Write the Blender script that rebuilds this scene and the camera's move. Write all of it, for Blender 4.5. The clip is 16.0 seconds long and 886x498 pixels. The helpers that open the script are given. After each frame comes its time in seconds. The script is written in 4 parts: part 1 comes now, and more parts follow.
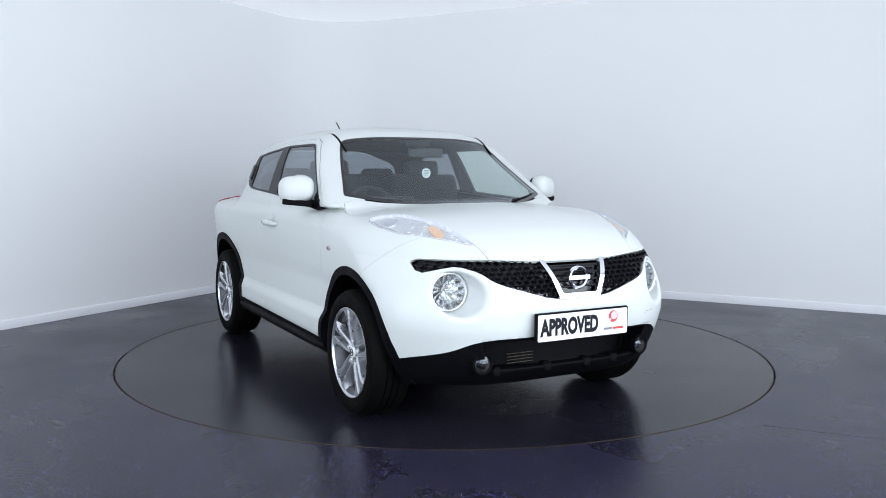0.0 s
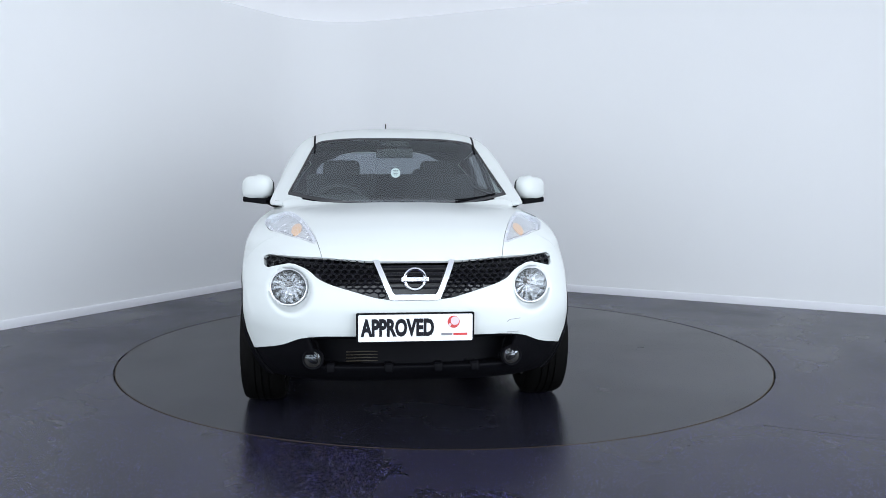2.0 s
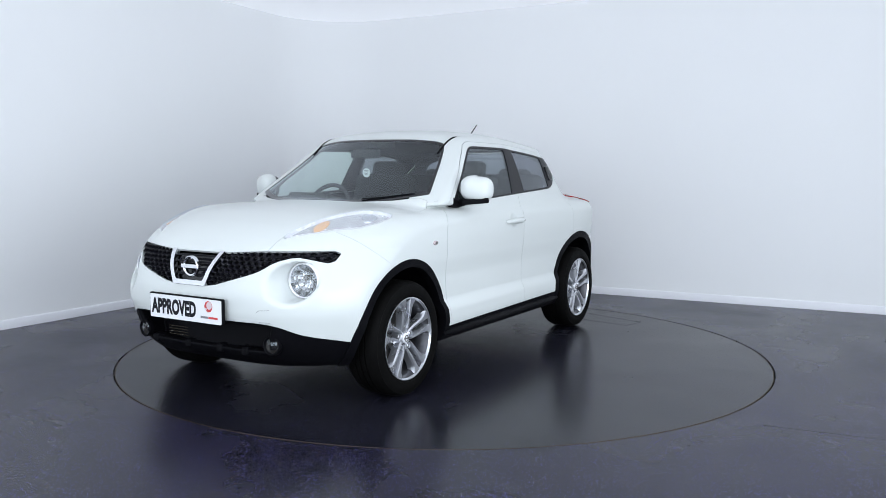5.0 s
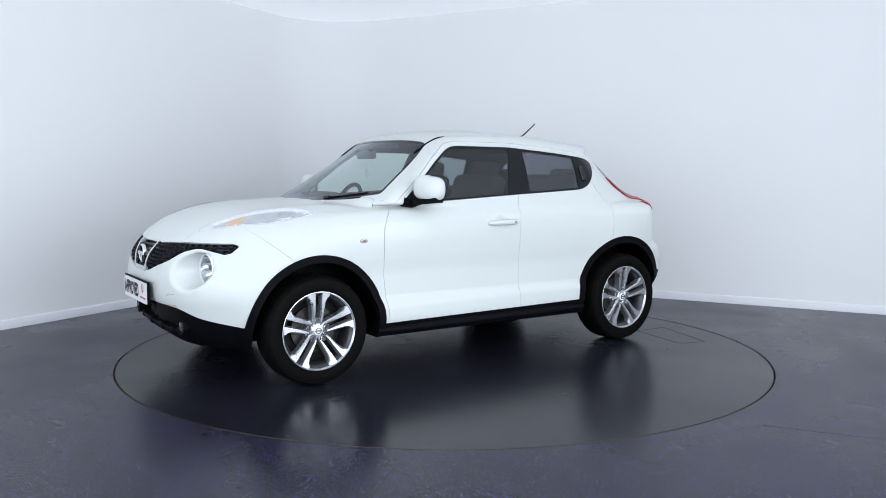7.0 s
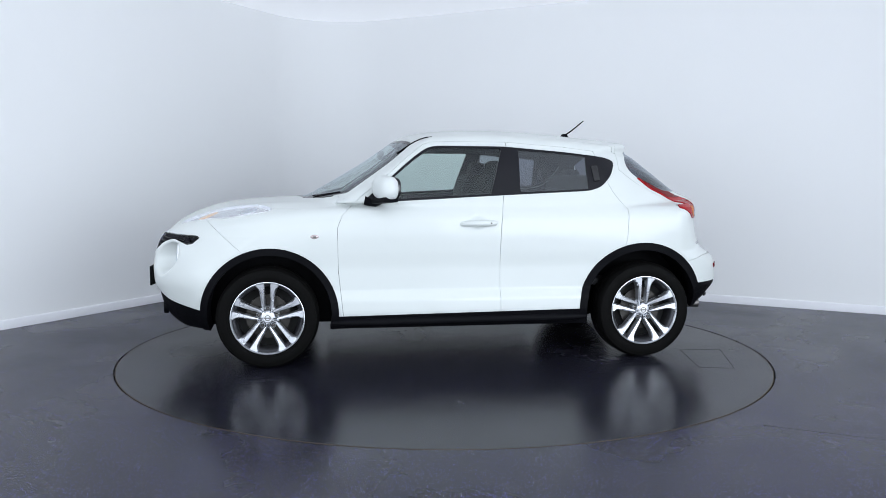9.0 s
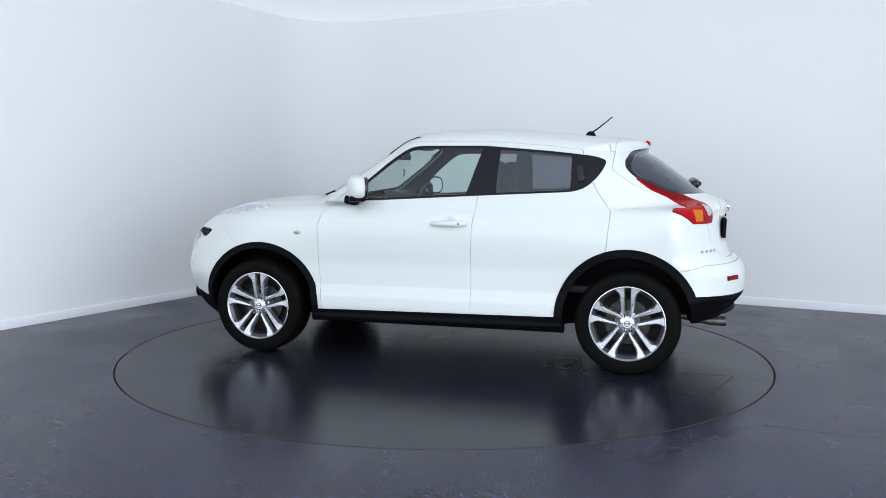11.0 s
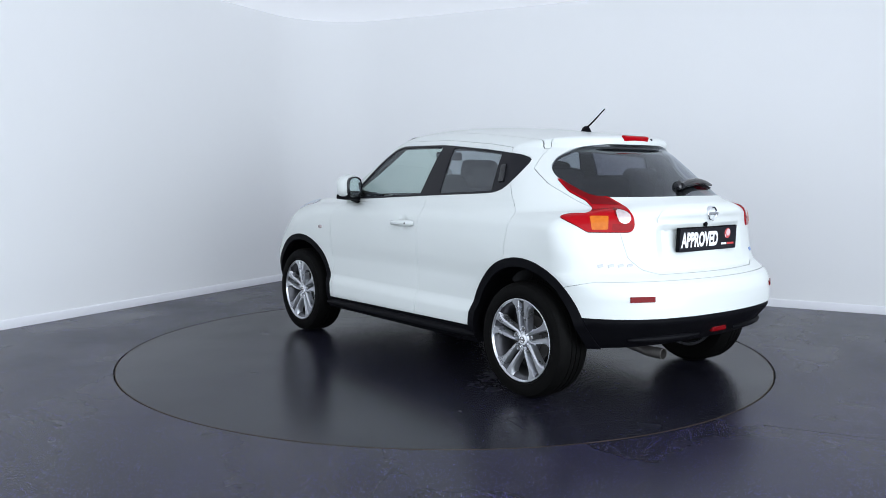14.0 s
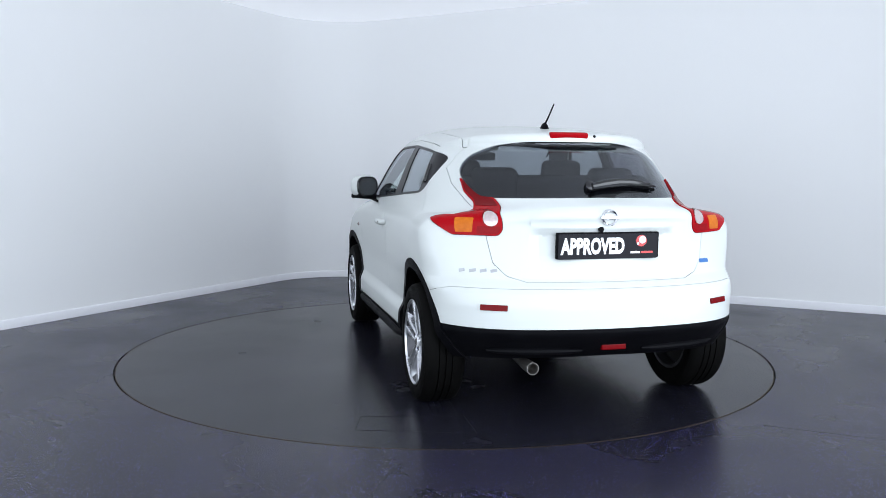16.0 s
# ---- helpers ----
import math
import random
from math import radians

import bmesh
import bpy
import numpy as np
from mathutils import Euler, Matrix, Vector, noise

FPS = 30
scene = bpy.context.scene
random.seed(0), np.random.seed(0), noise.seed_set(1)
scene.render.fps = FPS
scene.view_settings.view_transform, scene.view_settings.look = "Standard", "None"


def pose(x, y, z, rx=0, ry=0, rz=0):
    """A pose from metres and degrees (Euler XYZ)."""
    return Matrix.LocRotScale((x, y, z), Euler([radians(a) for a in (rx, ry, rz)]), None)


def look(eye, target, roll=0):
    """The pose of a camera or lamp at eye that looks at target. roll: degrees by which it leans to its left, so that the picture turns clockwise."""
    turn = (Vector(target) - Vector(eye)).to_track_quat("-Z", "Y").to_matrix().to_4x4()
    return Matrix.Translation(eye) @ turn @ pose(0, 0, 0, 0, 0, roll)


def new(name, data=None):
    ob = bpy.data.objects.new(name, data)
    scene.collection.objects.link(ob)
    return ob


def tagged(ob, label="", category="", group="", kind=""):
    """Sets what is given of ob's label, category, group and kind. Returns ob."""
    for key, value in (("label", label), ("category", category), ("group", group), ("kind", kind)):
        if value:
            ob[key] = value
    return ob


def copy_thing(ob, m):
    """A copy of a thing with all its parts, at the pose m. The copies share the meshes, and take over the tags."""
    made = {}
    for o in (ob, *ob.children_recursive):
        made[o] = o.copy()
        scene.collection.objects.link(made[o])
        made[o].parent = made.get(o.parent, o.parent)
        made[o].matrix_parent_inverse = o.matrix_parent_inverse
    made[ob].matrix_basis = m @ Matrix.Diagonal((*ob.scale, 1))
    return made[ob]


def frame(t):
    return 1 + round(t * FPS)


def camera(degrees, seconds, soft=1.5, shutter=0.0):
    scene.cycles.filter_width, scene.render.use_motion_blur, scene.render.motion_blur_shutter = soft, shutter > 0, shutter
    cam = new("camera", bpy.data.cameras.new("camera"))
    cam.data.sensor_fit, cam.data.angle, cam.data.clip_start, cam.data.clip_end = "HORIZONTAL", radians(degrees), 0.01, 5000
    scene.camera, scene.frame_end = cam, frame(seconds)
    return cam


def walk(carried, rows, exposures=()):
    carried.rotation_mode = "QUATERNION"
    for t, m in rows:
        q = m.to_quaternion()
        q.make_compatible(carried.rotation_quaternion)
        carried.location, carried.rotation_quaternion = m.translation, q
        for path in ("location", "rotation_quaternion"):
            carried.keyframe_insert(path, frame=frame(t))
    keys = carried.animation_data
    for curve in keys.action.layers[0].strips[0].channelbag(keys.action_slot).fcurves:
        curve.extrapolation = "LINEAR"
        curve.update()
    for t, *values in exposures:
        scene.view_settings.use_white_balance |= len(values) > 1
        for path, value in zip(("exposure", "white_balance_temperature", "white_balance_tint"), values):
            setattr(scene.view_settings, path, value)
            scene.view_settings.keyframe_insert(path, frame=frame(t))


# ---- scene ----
# The camera stands still, a little under eye height, before the turntable.
cam = camera(56.43, 16.0, soft=0.8)
EYE = (0.0, -5.882, 1.255)
CAM = Matrix.Translation(EYE) @ Matrix.Rotation(radians(0.117), 4, "Z") @ Matrix.Rotation(radians(90 - 5.248), 4, "X") @ Matrix.Rotation(radians(0.227), 4, "Z")
walk(cam, [(0, CAM), (16, CAM)])
scene.view_settings.exposure = 0.37

# ---------------------------------------------------------------- light
world = bpy.data.worlds.new("world")
scene.world = world
world.use_nodes = True
world.node_tree.nodes["Background"].inputs[0].default_value = (0.72, 0.86, 1.0, 1)
world.node_tree.nodes["Background"].inputs[1].default_value = 0.8

CEILING_Z = 3.03
TURN = 27.6                      # the room is turned against the camera
CORNER = Vector((-1.538, 4.378, 0))
ALONG_R = Vector((0.886, -0.464, 0))   # along the right-hand wall, away from the corner
ALONG_L = Vector((-0.464, -0.886, 0))  # along the left-hand wall


# fill light added in two unseen wall openings, behind the camera and to its right
ROOM_L, ROOM_R = 9.2, 8.8
OPENING_FROM, OPENING_TO, OPENING_H = 1.2, 8.7, 2.75
SIDE_FROM, SIDE_TO = 3.4, 8.8


def fill_light(name, middle, inward, width, watts):
    """An added lamp in an unseen wall opening, standing in for sky light."""
    lamp = bpy.data.lights.new(name, "AREA")
    lamp.shape, lamp.size, lamp.size_y, lamp.energy, lamp.color = "RECTANGLE", width, OPENING_H - 0.1, watts, (0.835, 0.91, 1.0)
    new(name, lamp).matrix_world = look(middle, middle + inward)


fill_light("back_fill_light", CORNER + ALONG_L * (ROOM_L - 0.02) + ALONG_R * (ROOM_R - (OPENING_FROM + OPENING_TO) / 2) + Vector((0, 0, OPENING_H / 2)), -ALONG_L, OPENING_TO - OPENING_FROM, 122)
fill_light("side_fill_light", CORNER + ALONG_R * (ROOM_R - 0.02) + ALONG_L * (SIDE_FROM + SIDE_TO) / 2 + Vector((0, 0, OPENING_H / 2)), -ALONG_R, SIDE_TO - SIDE_FROM, 184)

# ---------------------------------------------------------------- materials
def material(name, colour, rough=0.5, metal=0.0, **more):
    m = bpy.data.materials.new(name)
    m.use_nodes = True
    b = m.node_tree.nodes["Principled BSDF"]
    b.inputs["Base Color"].default_value = (*colour, 1)
    b.inputs["Roughness"].default_value = rough
    b.inputs["Metallic"].default_value = metal
    for key, value in more.items():
        b.inputs[key.replace("_", " ")].default_value = value
    return m


def node(m, kind, **sets):
    n = m.node_tree.nodes.new(kind)
    for key, value in sets.items():
        if key in n.inputs:
            n.inputs[key].default_value = value
    return n


def link(m, a, b):
    m.node_tree.links.new(a, b)


def bsdf(m):
    return m.node_tree.nodes["Principled BSDF"]


def vary(m, colour_a, colour_b, scale=6.0, rough=None, bump=0.0, bump_scale=300.0, detail=6.0):
    """Two colours mixed by a noise in object space, the same noise on the roughness, and a fine bump."""
    co = node(m, "ShaderNodeTexCoord")
    n = node(m, "ShaderNodeTexNoise", Scale=scale, Detail=detail, Roughness=0.6)
    link(m, co.outputs["Object"], n.inputs["Vector"])
    mix = m.node_tree.nodes.new("ShaderNodeMix")
    mix.data_type = "RGBA"
    mix.inputs[6].default_value, mix.inputs[7].default_value = (*colour_a, 1), (*colour_b, 1)
    link(m, n.outputs["Fac"], mix.inputs[0])
    link(m, mix.outputs[2], bsdf(m).inputs["Base Color"])
    if rough:
        r = node(m, "ShaderNodeMapRange")
        r.inputs["From Min"].default_value, r.inputs["From Max"].default_value = 0.3, 0.7
        r.inputs["To Min"].default_value, r.inputs["To Max"].default_value = rough
        link(m, n.outputs["Fac"], r.inputs["Value"])
        link(m, r.outputs["Result"], bsdf(m).inputs["Roughness"])
    if bump:
        f = node(m, "ShaderNodeTexNoise", Scale=bump_scale, Detail=3.0)
        link(m, co.outputs["Object"], f.inputs["Vector"])
        bp = node(m, "ShaderNodeBump", Strength=bump, Distance=0.002)
        link(m, f.outputs["Fac"], bp.inputs["Height"])
        link(m, bp.outputs["Normal"], bsdf(m).inputs["Normal"])
    return m


def floor_material(name, shine, scarce=0.57):
    """Dark safety vinyl, flecked blue and pale, with worn, dusty, polished areas."""
    m = material(name, (0.03, 0.03, 0.035), 0.3, 0.0, Specular_IOR_Level=0.185)
    co = node(m, "ShaderNodeTexCoord")
    cells = node(m, "ShaderNodeTexVoronoi", Scale=142.0)
    link(m, co.outputs["Object"], cells.inputs["Vector"])
    near = node(m, "ShaderNodeMapRange")
    near.inputs["From Min"].default_value, near.inputs["From Max"].default_value = 0.23, 0.33
    near.inputs["To Min"].default_value, near.inputs["To Max"].default_value = 1.0, 0.0
    link(m, cells.outputs["Distance"], near.inputs["Value"])
    split = node(m, "ShaderNodeSeparateColor")
    link(m, cells.outputs["Color"], split.inputs[0])
    some = m.node_tree.nodes.new("ShaderNodeMath")
    some.operation = "GREATER_THAN"
    some.inputs[1].default_value = scarce
    link(m, split.outputs[0], some.inputs[0])
    fleck = m.node_tree.nodes.new("ShaderNodeMath")
    fleck.operation = "MULTIPLY"
    link(m, near.outputs["Result"], fleck.inputs[0])
    link(m, some.outputs[0], fleck.inputs[1])
    ramp = m.node_tree.nodes.new("ShaderNodeValToRGB")
    ramp.color_ramp.interpolation = "CONSTANT"
    ramp.color_ramp.elements[0].color = (0.19, 0.175, 0.56, 1)
    ramp.color_ramp.elements[1].position, ramp.color_ramp.elements[1].color = 0.74, (0.40, 0.40, 0.52, 1)
    last = ramp.color_ramp.elements.new(0.88)
    last.color = (0.32, 0.19, 0.18, 1)
    link(m, split.outputs[1], ramp.inputs[0])
    wear = node(m, "ShaderNodeTexNoise", Scale=0.9, Detail=5.0, Roughness=0.55, Distortion=0.3)
    link(m, co.outputs["Object"], wear.inputs["Vector"])
    base = m.node_tree.nodes.new("ShaderNodeMix")
    base.data_type = "RGBA"
    base.inputs[6].default_value, base.inputs[7].default_value = (0.008, 0.008, 0.013, 1), (0.015, 0.015, 0.022, 1)
    link(m, wear.outputs["Fac"], base.inputs[0])
    mix = m.node_tree.nodes.new("ShaderNodeMix")
    mix.data_type = "RGBA"
    link(m, fleck.outputs[0], mix.inputs[0])
    link(m, base.outputs[2], mix.inputs[6])
    link(m, ramp.outputs[0], mix.inputs[7])
    link(m, mix.outputs[2], bsdf(m).inputs["Base Color"])
    r = node(m, "ShaderNodeMapRange")
    r.inputs["From Min"].default_value, r.inputs["From Max"].default_value = 0.3, 0.7
    r.inputs["To Min"].default_value, r.inputs["To Max"].default_value = shine
    link(m, wear.outputs["Fac"], r.inputs["Value"])
    link(m, r.outputs["Result"], bsdf(m).inputs["Roughness"])
    fine = node(m, "ShaderNodeTexNoise", Scale=140.0, Detail=2.0)
    link(m, co.outputs["Object"], fine.inputs["Vector"])
    bp = node(m, "ShaderNodeBump", Strength=0.07, Distance=0.002)
    link(m, fine.outputs["Fac"], bp.inputs["Height"])
    link(m, bp.outputs["Normal"], bsdf(m).inputs["Normal"])
    return m


M_FLOOR = floor_material("flecked_vinyl", (0.22, 0.36))
M_DISC = floor_material("flecked_vinyl_polished", (0.20, 0.29), 0.965)
M_WALL = vary(material("wall_paint", (0.8, 0.8, 0.8), 0.75), (0.855, 0.86, 0.865), (0.89, 0.895, 0.90), 0.7, None, 0.15, 220)
M_CEIL = vary(material("glowing_ceiling_paint", (0.8, 0.8, 0.8), 0.8), (0.74, 0.74, 0.76), (0.78, 0.78, 0.80), 0.6)
# an even glow added over the whole ceiling as ambient light
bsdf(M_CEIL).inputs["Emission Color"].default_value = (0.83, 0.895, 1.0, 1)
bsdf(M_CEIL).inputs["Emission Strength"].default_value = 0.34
M_SKIRT = vary(material("skirting_paint", (0.8, 0.8, 0.8), 0.45), (0.76, 0.76, 0.79), (0.83, 0.83, 0.86), 3.0)
M_RIM = vary(material("worn_steel_edge", (0.2, 0.16, 0.12), 0.5, 0.6), (0.0, 0.0, 0.0), (0.14, 0.10, 0.06), 2.5)
M_GAP = material("gap_black", (0.006, 0.006, 0.006), 0.9)
M_PAINT = vary(material("white_car_paint", (0.8, 0.82, 0.8), 0.35, 0.0, Specular_IOR_Level=0.22, Coat_Weight=0.35, Coat_Roughness=0.05), (0.625, 0.652, 0.638), (0.640, 0.666, 0.652), 1.2)
M_BLACK = vary(material("black_grained_plastic", (0.015, 0.015, 0.017), 0.5, 0.0, Specular_IOR_Level=0.06), (0.002, 0.002, 0.003), (0.005, 0.005, 0.0065), 8.0, (0.45, 0.6), 0.3, 500)
M_GLOSSBLACK = material("gloss_black_trim", (0.01, 0.01, 0.012), 0.12)
M_TRIM = material("window_trim_black", (0.006, 0.006, 0.009), 0.35, 0.0, Specular_IOR_Level=0.25)
M_CHROME = material("chrome", (0.78, 0.79, 0.82), 0.12, 1.0)
M_ALLOY = vary(material("silver_alloy", (0.6, 0.6, 0.62), 0.3, 0.9), (0.58, 0.59, 0.62), (0.66, 0.67, 0.70), 9.0, (0.24, 0.36))
M_STEEL = vary(material("dull_steel", (0.2, 0.2, 0.2), 0.5, 0.9), (0.10, 0.09, 0.085), (0.25, 0.24, 0.23), 14.0)
M_RUBBER = vary(material("tyre_rubber", (0.015, 0.015, 0.015), 0.7, 0.0, Specular_IOR_Level=0.07), (0.0012, 0.0012, 0.0013), (0.004, 0.0038, 0.0036), 10.0, (0.55, 0.8), 0.25, 400)
M_CLOTH = vary(material("black_seat_cloth", (0.02, 0.02, 0.022), 0.9), (0.014, 0.014, 0.016), (0.03, 0.03, 0.033), 20.0, None, 0.5, 900)
M_CABIN = vary(material("dark_cabin_plastic", (0.03, 0.03, 0.032), 0.65), (0.022, 0.022, 0.025), (0.036, 0.036, 0.04), 12.0)
M_RED = material("red_lens", (0.34, 0.002, 0.006), 0.2, 0.0, Specular_IOR_Level=0.08)
M_AMBER = vary(material("amber_lens", (0.55, 0.14, 0.012), 0.2, 0.0, Specular_IOR_Level=0.1), (0.42, 0.085, 0.008), (0.66, 0.19, 0.02), 45.0)
M_AMBERBULB = material("amber_bulb", (0.78, 0.48, 0.27), 0.25, 0.0, Coat_Weight=1.0)
M_CLEARLAMP = vary(material("clear_ribbed_lamp", (0.7, 0.62, 0.6), 0.2, 0.3, Coat_Weight=1.0, Coat_Roughness=0.03), (0.40, 0.30, 0.30), (0.66, 0.58, 0.57), 60.0)
M_REFLECTOR = vary(material("lamp_reflector", (0.8, 0.8, 0.82), 0.25, 0.15), (0.74, 0.74, 0.78), (0.95, 0.95, 0.97), 14.0, (0.12, 0.35), 0.35, 45)
M_HONEY = material("grille_plastic", (0.006, 0.006, 0.009), 0.34, 0.0, Specular_IOR_Level=0.13)
M_NAME = material("dull_name_chrome", (0.42, 0.43, 0.45), 0.35, 0.6)
M_DEEPRED = vary(material("deep_red_lens", (0.3, 0.003, 0.008), 0.2, 0.0, Specular_IOR_Level=0.1), (0.17, 0.002, 0.004), (0.32, 0.004, 0.009), 90.0)
M_REFLEX = material("dark_red_reflector", (0.145, 0.002, 0.004), 0.2, 0.0, Specular_IOR_Level=0.1)
# bright and dark mottling in the colour imitates reflections in the facets
M_FACET = vary(material("glint_mottled_reflector", (0.8, 0.8, 0.82), 0.12, 0.45), (0.30, 0.30, 0.32), (1.0, 1.0, 1.0), 32.0, (0.1, 0.3), 0.9, 38)
M_BOWL = material("mirrored_reflector", (0.60, 0.61, 0.62), 0.22, 1.0)
M_BARREL = vary(material("dull_silver_barrel", (0.3, 0.3, 0.32), 0.4, 0.8), (0.055, 0.055, 0.06), (0.10, 0.10, 0.11), 9.0)
M_BRAKE = vary(material("dark_brake_steel", (0.05, 0.05, 0.05), 0.5, 0.8), (0.030, 0.028, 0.027), (0.07, 0.065, 0.06), 14.0)
M_FIN = material("bronze_fin", (0.035, 0.028, 0.018), 0.45, 0.5)
M_SEAM = material("seam_grey", (0.25, 0.26, 0.26), 0.6)
M_GREYINK = material("grey_print", (0.20, 0.20, 0.22), 0.5)
M_PALEPINK = material("pale_print", (0.65, 0.52, 0.54), 0.4)
M_WHITE = material("white_print", (0.78, 0.78, 0.80), 0.4)
M_INK = material("black_print", (0.006, 0.006, 0.010), 0.5, 0.0, Specular_IOR_Level=0.2)
M_REDINK = material("red_print", (0.55, 0.05, 0.05), 0.4)
M_BLUEINK = material("blue_print", (0.05, 0.16, 0.42), 0.3)


def glass(name, tint, rough=0.0, base=0.06):
    """A thin tinted pane: clear along the ray, glossy by angle."""
    m = bpy.data.materials.new(name)
    m.use_nodes = True
    m.node_tree.nodes.clear()
    out = m.node_tree.nodes.new("ShaderNodeOutputMaterial")
    clear = node(m, "ShaderNodeBsdfTransparent", Color=(*tint, 1))
    gloss = node(m, "ShaderNodeBsdfGlossy", Roughness=rough, Color=(0.90, 0.95, 1.0, 1))
    face = node(m, "ShaderNodeLayerWeight", Blend=0.5)
    steep = m.node_tree.nodes.new("ShaderNodeMath")
    steep.operation = "POWER"
    steep.inputs[1].default_value = 4.0
    link(m, face.outputs["Facing"], steep.inputs[0])
    amount = m.node_tree.nodes.new("ShaderNodeMath")
    amount.operation = "MULTIPLY_ADD"
    amount.inputs[1].default_value, amount.inputs[2].default_value = 0.85, base
    link(m, steep.outputs[0], amount.inputs[0])
    mix = m.node_tree.nodes.new("ShaderNodeMixShader")
    link(m, amount.outputs[0], mix.inputs[0])
    link(m, clear.outputs[0], mix.inputs[1])
    link(m, gloss.outputs[0], mix.inputs[2])
    link(m, mix.outputs[0], out.inputs[0])
    return m


M_GLASS = glass("green_tinted_glass", (0.80, 0.89, 0.86), base=0.06)
M_PRIVACY = glass("dark_tinted_glass", (0.40, 0.42, 0.46), base=0.10)
M_REARGLASS = glass("smoked_rear_glass", (0.30, 0.31, 0.36), base=0.05)
M_LENS = glass("clear_lens", (0.93, 0.94, 0.95))
M_MIRROR = material("mirror_glass", (0.85, 0.87, 0.9), 0.02, 1.0)


# ---------------------------------------------------------------- mesh helpers
def mesh_object(name, V, F, mat, parent=None, N=None, label="", smooth=True):
    me = bpy.data.meshes.new(name)
    me.from_pydata(np.asarray(V).tolist(), [], F.tolist() if hasattr(F, "tolist") else F)
    me.materials.append(mat)
    if smooth:
        me.polygons.foreach_set("use_smooth", [True] * len(me.polygons))
    me.update()
    if N is not None:
        me.normals_split_custom_set_from_vertices(np.asarray(N).tolist())
    ob = new(name, me)
    ob.parent = parent
    return tagged(ob, label)


def part(name, bm, mat, parent, label="", smooth=False, angle=35):
    """One mesh object from a bmesh, under a thing or a part."""
    me = bpy.data.meshes.new(name)
    bmesh.ops.recalc_face_normals(bm, faces=bm.faces)
    if smooth:
        for f in bm.faces:
            f.smooth = True
        for e in bm.edges:
            e.smooth = len(e.link_faces) != 2 or e.calc_face_angle(0) < radians(angle)
    bm.to_mesh(me)
    bm.free()
    me.materials.append(mat)
    ob = new(name, me)
    ob.parent = parent
    return tagged(ob, label)


def empty(name, m=None, parent=None):
    ob = new(name)
    ob.empty_display_size = 0.2
    ob.parent = parent
    if m is not None:
        ob.matrix_basis = m
    return ob


def box(bm, size, m, bevel=0.0, segments=2):
    """A box with rounded edges, added to bm."""
    r = bmesh.ops.create_cube(bm, size=1.0, matrix=m @ Matrix.Diagonal((*size, 1)))
    if bevel:
        edges = list({e for v in r["verts"] for e in v.link_edges})
        bmesh.ops.bevel(bm, geom=edges, offset=bevel, segments=segments, affect="EDGES", profile=0.6)
    return bm


def lathe(bm, profile, m, steps=64, close=False):
    """A profile of (radius, along) turned round the local y axis."""
    rings = []
    for r, a in profile:
        rings.append([bm.verts.new(m @ Vector((r * math.cos(k * math.tau / steps), a, r * math.sin(k * math.tau / steps)))) for k in range(steps)])
    pairs = list(zip(rings, rings[1:])) + ([(rings[-1], rings[0])] if close else [])
    for a, b in pairs:
        for k in range(steps):
            bm.faces.new((a[k], a[(k + 1) % steps], b[(k + 1) % steps], b[k]))
    return rings


def tube(bm, path, radius, steps=10, caps=True):
    """A round bar along a list of points; radius may be one number or one a point."""
    pts = [Vector(p) for p in path]
    rings = []
    for i, p in enumerate(pts):
        d = (pts[min(i + 1, len(pts) - 1)] - pts[max(i - 1, 0)]).normalized()
        s = d.orthogonal().normalized() if i == 0 else (side - d * side.dot(d)).normalized()
        side, up = s, d.cross(s)
        r = radius[i] if isinstance(radius, (list, tuple)) else radius
        rings.append([bm.verts.new(p + (s * math.cos(k * math.tau / steps) + up * math.sin(k * math.tau / steps)) * r) for k in range(steps)])
    for a, b in zip(rings, rings[1:]):
        for k in range(steps):
            bm.faces.new((a[k], a[(k + 1) % steps], b[(k + 1) % steps], b[k]))
    if caps:
        bm.faces.new(rings[0][::-1])
        bm.faces.new(rings[-1])
    return bm


def prism(bm, outline, depth, m, bevel=0.0):
    """An outline in the local xy plane, raised by depth along local z."""
    low = [bm.verts.new(m @ Vector((x, y, 0))) for x, y in outline]
    top = [bm.verts.new(m @ Vector((x, y, depth))) for x, y in outline]
    n = len(outline)
    faces = [bm.faces.new(top), bm.faces.new(low[::-1])]
    for k in range(n):
        bm.faces.new((low[k], low[(k + 1) % n], top[(k + 1) % n], top[k]))
    if bevel:
        bmesh.ops.bevel(bm, geom=list(faces[0].edges), offset=bevel, segments=2, affect="EDGES")
    return bm


